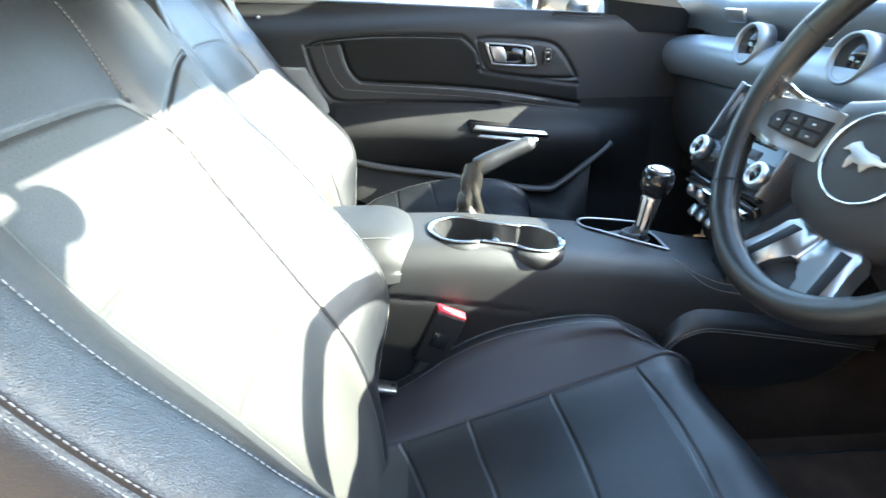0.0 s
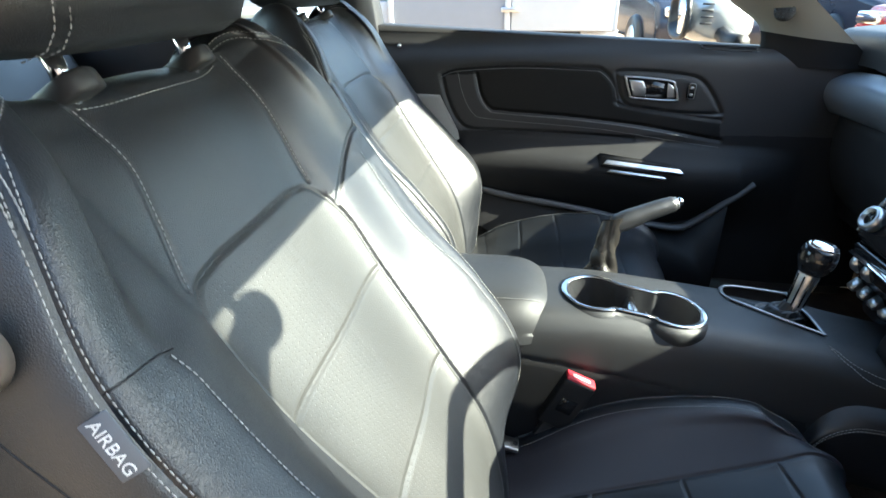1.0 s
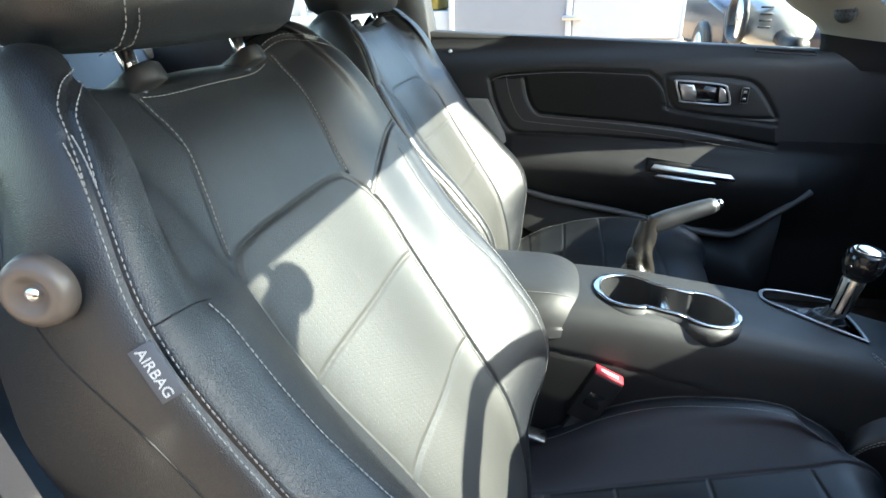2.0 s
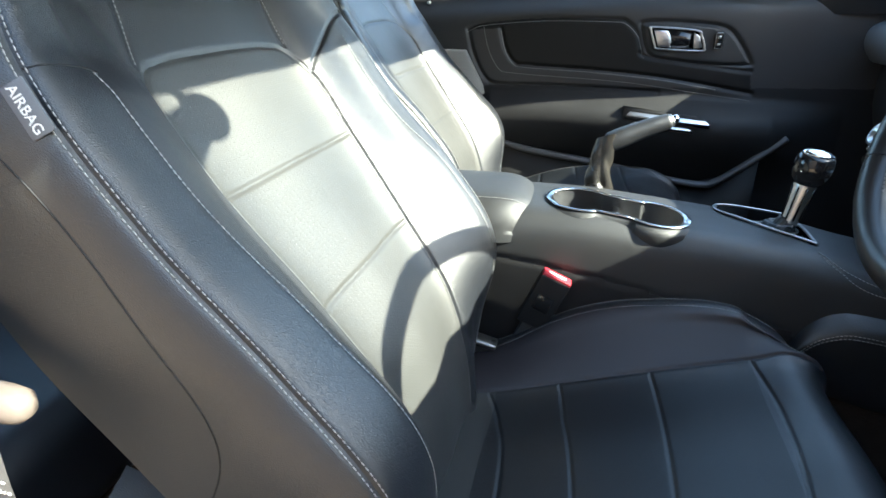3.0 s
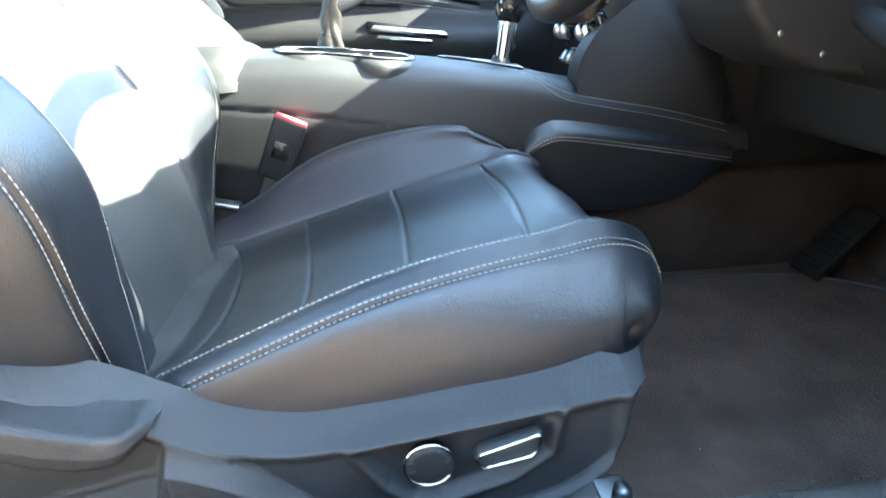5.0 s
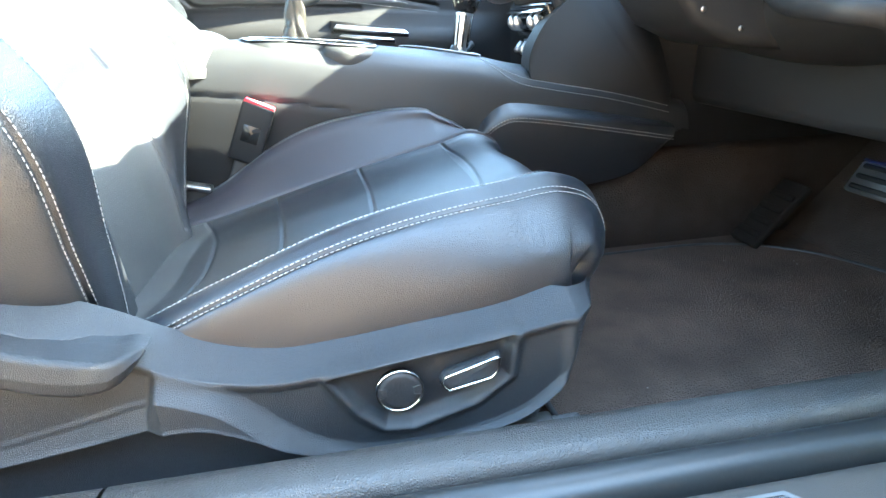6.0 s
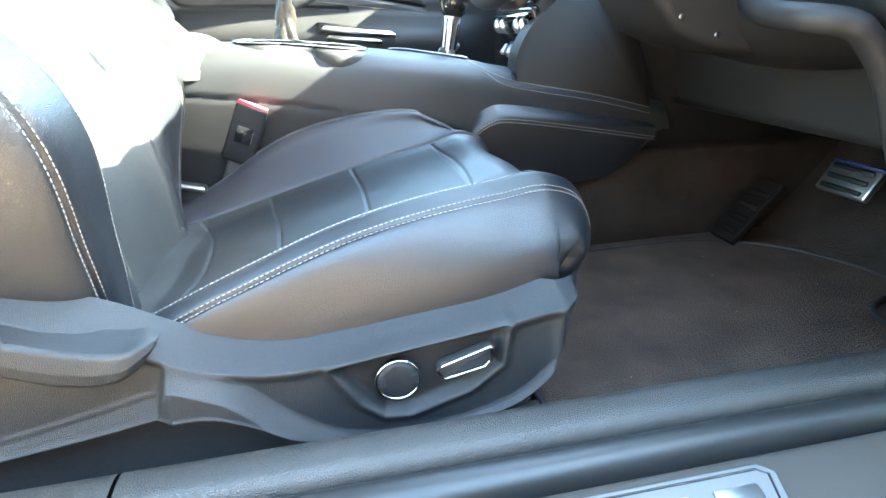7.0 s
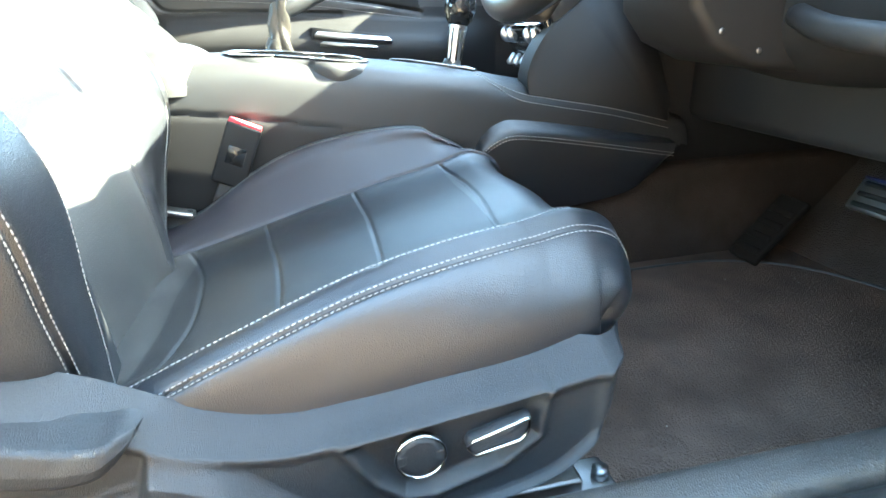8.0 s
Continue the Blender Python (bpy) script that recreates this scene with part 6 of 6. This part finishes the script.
# sun visor and mirror
visor = thing("sun_visor", (0.25, -0.36, 1.18), "grey fabric sun visor folded below the header", "sun visor")
vo = smooth_line([(-0.17, 0.0), (-0.17, -0.10), (-0.15, -0.125), (0.0, -0.13), (0.15, -0.125), (0.17, -0.10), (0.17, 0.0), (-0.17, 0.0)], 50)[:-1]
part("visor_pad", turned(prism_bm([tuple(p) for p in vo], 0, -0.008, 0.008, 0.005), Matrix.Translation((0.215, -0.34, 1.176)) @ pose(0, 0, 0, 0, 94, 0)), FABRIC, visor)
# unseen disc, placed to cast the round shadow on the backrest
part("visor_pivot", turned(lathe([(0.0, 0.012), (0.02, 0.010), (0.026, 0.0), (0.02, -0.010), (0.0, -0.012)], 28), Matrix.Translation((0.294, -0.457, 1.1755)) @ pose(0, 0, 0, 0, 30, 0)), FABRIC, visor, "rounded pivot cover")
# added out of view to carry that shadow outwards to the bolster
tube("shadow_shroud", [(0.290, -0.462, 1.174), (0.296, -0.49, 1.166), (0.302, -0.52, 1.156), (0.306, -0.55, 1.146)], [0.016, 0.021, 0.024, 0.024], FABRIC, visor, "unseen cover added towards the pillar to shade the backrest", 16)
tube("visor_arm", [(0.294, -0.457, 1.176), (0.262, -0.47, 1.186), (0.215, -0.46, 1.182)], 0.006, FABRIC, visor)
mir = thing("rear_view_mirror", (0.31, 0.0, 1.11), "small black rear-view mirror on the windscreen", "mirror")
part("mirror_case", box_bm((0.31, -0.11, 1.08), (0.34, 0.11, 1.14), 0.014, 4), SOFT_PLASTIC, mir)
part("mirror_glass", box_bm((0.306, -0.10, 1.087), (0.3095, 0.10, 1.133), 0.001, 1), CHROME, mir, "mirror glass")
tube("mirror_stem", [(0.33, 0, 1.12), (0.25, 0, 1.19)], 0.008, SOFT_PLASTIC, mir)

# open driver's door
dd = thing("door_2", (0.66, -0.92, 0.3), "open driver's door, silver outside and black inside", "car door", "", "structure")
dm = Matrix.Translation((0.64, -0.90, 0)) @ pose(0, 0, 0, 0, 0, 64)
part("door_panel", turned(prism_bm([(-1.2, 0.25), (0.0, 0.25), (0.0, 0.88), (-1.2, 0.93)], 1, -0.10, 0.03, 0.02), dm), PAINT, dd)
part("door_inner", turned(prism_bm([(-1.17, 0.28), (-0.03, 0.28), (-0.03, 0.87), (-1.17, 0.92)], 1, 0.032, 0.07, 0.01), dm), SOFT_PLASTIC, dd)

# passenger door mirror outside
dmir = thing("door_mirror", (0.44, 1.0, 0.88), "silver passenger door mirror with dark glass", "door mirror")
rows = []
for q, sx, sz in ((0.0, 0.55, 0.6), (0.02, 0.8, 0.85), (0.06, 1.0, 1.0), (0.11, 0.98, 0.98), (0.15, 0.8, 0.85), (0.18, 0.45, 0.5), (0.19, 0.05, 0.05)):
    a = np.linspace(0, 2 * np.pi, 40, endpoint=False)
    ca, sa = np.cos(a), np.sin(a)
    rows.append(np.stack([0.36 + q + 0 * ca, 1.02 + 0.105 * sx * np.sign(ca) * np.abs(ca) ** 0.7, 0.955 + 0.068 * sz * np.sign(sa) * np.abs(sa) ** 0.7 - 0.02 * (q / 0.19) + 0 * ca], -1))
sheet("mirror_shell", np.stack(rows, 1), PAINT, dmir, "silver painted shell", wrap=True)
rows = []
a = np.linspace(0, 2 * np.pi, 40, endpoint=False)
ca, sa = np.cos(a), np.sin(a)
o = [(1.02 + 0.09 * np.sign(c) * abs(c) ** 0.7, 0.955 + 0.058 * np.sign(s_) * abs(s_) ** 0.7) for c, s_ in zip(ca, sa)]
part("mirror_glass", prism_bm(o, 0, 0.352, 0.358), textured("mirror_glass", (0.7, 0.72, 0.75), 0.03, 20, 0.02, 0.0, 0.0001, metal=1.0), dmir, "mirror glass")
tube("glass_rim", [(0.355, y, z) for y, z in o], 0.008, SOFT_PLASTIC, dmir, "black rim", 10, True)
for i in range(4):
    part("shell_vent", box_bm((0.385, 0.915, 0.985 - i * 0.016), (0.415, 0.922, 0.99 - i * 0.016), 0.001, 1), SOFT_PLASTIC, dmir)
tube("mirror_foot", [(0.46, 0.80, 0.90), (0.45, 0.86, 0.90), (0.45, 0.93, 0.915)], 0.022, SOFT_PLASTIC, dmir)

# ---- outside ----
# asphalt tinted brown so that its bounce warms the seat sides
WARM_BOUNCE_ASPHALT = textured("asphalt", (0.34, 0.24, 0.165), 0.9, 60, 0.3, 0.5, 0.01, spec=0.2, wear=0.4)
TRUCK = textured("white_panel", (0.40, 0.41, 0.43), 0.5, 12, 0.06, 0.05, 0.002)
TRUCK_B = textured("grey_panel", (0.2, 0.22, 0.26), 0.5, 12, 0.06, 0.05, 0.002)
YELLOW = textured("yellow_paint", (0.6, 0.42, 0.08), 0.5, 20)
DARKCAR = textured("dark_car_paint", (0.02, 0.025, 0.04), 0.2, 30, 0.1, 0.02, 0.001)
REDCAR = textured("red_car_paint", (0.35, 0.02, 0.02), 0.2, 30, 0.1, 0.02, 0.001)
WHITECAR = textured("white_car_paint", (0.7, 0.7, 0.7), 0.25, 30, 0.05, 0.02, 0.001)
GLASS_DARK = textured("car_window", (0.02, 0.022, 0.025), 0.05, 10, 0.1, 0.0, 0.001)
LEAF = textured("leaf", (0.05, 0.10, 0.02), 0.6, 40, 0.5, 0.2, 0.002, wear=6)
BRICKISH = textured("pale_wall", (0.5, 0.48, 0.45), 0.8, 25, 0.1, 0.2, 0.004, wear=0.7)
gv = [(-200, -200, 0), (200, -200, 0), (200, 200, 0), (-200, 200, 0)]
tagged(raw("ground", gv, [(0, 1, 2, 3)], WARM_BOUNCE_ASPHALT, smooth=False), "asphalt car park, tinted brown to bounce warm light", "ground", "", "structure")


def parked_car(x, y, turn, paint, label):
    c = thing("parked_car", (x, y, 0), label, "car", "parked cars")
    m = Matrix.Translation((x, y, 0)) @ pose(0, 0, 0, 0, 0, turn)
    body = [(-2.2, 0.35), (-2.25, 0.62), (-2.1, 0.9), (-1.1, 0.98), (1.2, 0.98), (2.1, 0.82), (2.25, 0.6), (2.2, 0.32)]
    part("body", turned(prism_bm(body, 1, -0.88, 0.88, 0.07, 3), m), paint, c)
    cab = [(-1.75, 0.95), (-1.2, 1.42), (0.35, 1.46), (1.25, 0.95)]
    part("cabin", turned(prism_bm(cab, 1, -0.74, 0.74, 0.09, 3), m), GLASS_DARK, c, "dark glasshouse")
    part("roof", turned(prism_bm([(-1.15, 1.42), (0.32, 1.46), (0.28, 1.49), (-1.1, 1.46)], 1, -0.66, 0.66, 0.01), m), paint, c)
    for px in (-1.35, 1.35):
        for py in (-0.84, 0.84):
            w = part("wheel", turned(lathe([(0.0, 0.1), (0.2, 0.1), (0.22, 0.08), (0.31, 0.1), (0.33, 0.06), (0.33, -0.1), (0, -0.1)], 28), m @ Matrix.Translation((px, py, 0.33)) @ pose(0, 0, 0, 90 if py < 0 else -90, 0, 0)), RUBBER, c)
            part("hubcap", turned(lathe([(0.0, 0.105), (0.19, 0.103), (0.2, 0.09)], 20), m @ Matrix.Translation((px, py, 0.33)) @ pose(0, 0, 0, 90 if py < 0 else -90, 0, 0)), SATIN, w)
    for py in (-0.6, 0.6):
        part("headlight", turned(box_bm((2.12, py - 0.2, 0.66), (2.26, py + 0.2, 0.78), 0.03, 2), m), CHROME, c)
        part("tail_light", turned(box_bm((-2.27, py - 0.2, 0.72), (-2.15, py + 0.2, 0.86), 0.02, 2), m), RED, c)


parked_car(2.2, 9.0, -85, DARKCAR, "dark blue parked car in the row opposite")
parked_car(4.8, 9.3, -85, DARKCAR, "dark parked car farther along the row")
parked_car(5.5, 5.0, 180, REDCAR, "red parked car beyond the windscreen")
parked_car(8.2, 10.5, 95, WHITECAR, "white parked car at the row's end")
truck = thing("box_truck", (-1.0, 6.2, 0), "white and grey panelled truck body with rails", "truck")
part("box_panel", box_bm((-1.55, 6.0, 0.55), (0.95, 7.6, 2.9), 0.02), TRUCK_B, truck)
part("door_edge", box_bm((-0.28, 5.97, 0.55), (-0.22, 6.01, 2.9), 0.005), TRUCK, truck)
part("box_front", box_bm((-0.2, 5.985, 0.56), (0.9, 6.0, 2.85), 0.003), TRUCK, truck, "white panel")
for z in (0.75, 1.2, 1.7):
    part("hinge", box_bm((-0.32, 5.94, z), (-0.12, 5.99, z + 0.05), 0.01), SATIN, truck)
part("chassis", box_bm((-3.6, 6.2, 0.40), (1.0, 7.4, 0.56), 0.02), SATIN, truck)
part("tray", box_bm((-3.5, 6.0, 0.56), (-1.6, 7.6, 0.86), 0.01), TRUCK, truck, "white drop side")
for i in range(6):
    part("tray_post", box_bm((-3.45 + i * 0.37, 5.96, 0.56), (-3.39 + i * 0.37, 6.0, 1.9), 0.008), TRUCK, truck)
for z in (1.1, 1.5, 1.85):
    part("tray_rail", box_bm((-3.5, 5.965, z), (-1.6, 5.995, z + 0.05), 0.008), TRUCK, truck)
part("load", box_bm((-2.6, 6.3, 0.87), (-1.8, 7.2, 1.5), 0.02), YELLOW, truck, "yellow load")
part("cab", prism_bm([(-5.4, 0.45), (-5.45, 1.0), (-5.2, 1.15), (-4.9, 2.0), (-3.7, 2.05), (-3.65, 0.45)], 1, 6.05, 7.55, 0.08, 3), WHITECAR, truck)
for px in (-4.6, -2.6, 0.2):
    part("wheel", turned(lathe([(0, 0.12), (0.2, 0.12), (0.36, 0.12), (0.40, 0.08), (0.40, -0.1), (0, -0.1)], 30), Matrix.Translation((px, 6.15, 0.40)) @ pose(0, 0, 0, 90, 0, 0)), RUBBER, truck)
hedge = thing("hedge", (-6.0, 9.0, 0), "green leafy hedge beside the car park", "hedge")
rng = random.Random(7)
V, F = [], []
for _ in range(5000):
    x, y, z = rng.uniform(-9.5, -5.8), rng.uniform(8.4, 9.6), rng.uniform(0.1, 3.2) * rng.uniform(0.7, 1)
    u = Vector((rng.gauss(0, 1), rng.gauss(0, 1), rng.gauss(0, 1))).normalized() * 0.07
    w = u.orthogonal().normalized() * 0.035
    k_ = len(V)
    c_ = Vector((x, y, z))
    V += [c_ - u, c_ + w, c_ + u, c_ - w]
    F.append((k_, k_ + 1, k_ + 2, k_ + 3))
lv = raw("leaves", V, F, LEAF, hedge, smooth=False)
lv["kind"] = "stuff"
for x in (-9, -8, -7, -6.2):
    tube("stem", [(x, 9, 0), (x + 0.1, 9.05, 1.2), (x - 0.05, 9, 2.4)], [0.05, 0.04, 0.02], textured("bark_%d" % int(-x * 10), (0.08, 0.06, 0.04), 0.9, 40), hedge)
far = thing("far_building", (0, 30, 0), "pale low building across the car park", "building")
part("wall", box_bm((-30, 28, 0), (30, 34, 5.0), 0.05), BRICKISH, far)
part("roof", box_bm((-30.5, 27.5, 5.0), (30.5, 34.5, 5.4), 0.05), SATIN, far)
for i in range(10):
    w = part("window", box_bm((-27 + i * 6, 27.9, 1.2), (-23.5 + i * 6, 28.05, 3.4), 0.02), GLASS_DARK, far)
    part("window_frame", box_bm((-27.1 + i * 6, 27.95, 1.1), (-23.4 + i * 6, 28.02, 1.2), 0.01), WHITECAR, w)
# added out of view: a tan block that gives leather and plastic brown reflections
near = thing("warm_reflector_wall", (0, -9, 0), "unseen tan block added on the near side to warm the reflections", "building")
part("wall", box_bm((-14, -11, 0), (12, -8, 6.4), 0.05), textured("warm_reflector_tan", (0.36, 0.275, 0.225), 0.85, 25, 0.12, 0.2, 0.004, wear=0.7), near)
part("roof", box_bm((-14.3, -11.3, 6.4), (12.3, -7.7, 6.7), 0.05), SATIN, near)
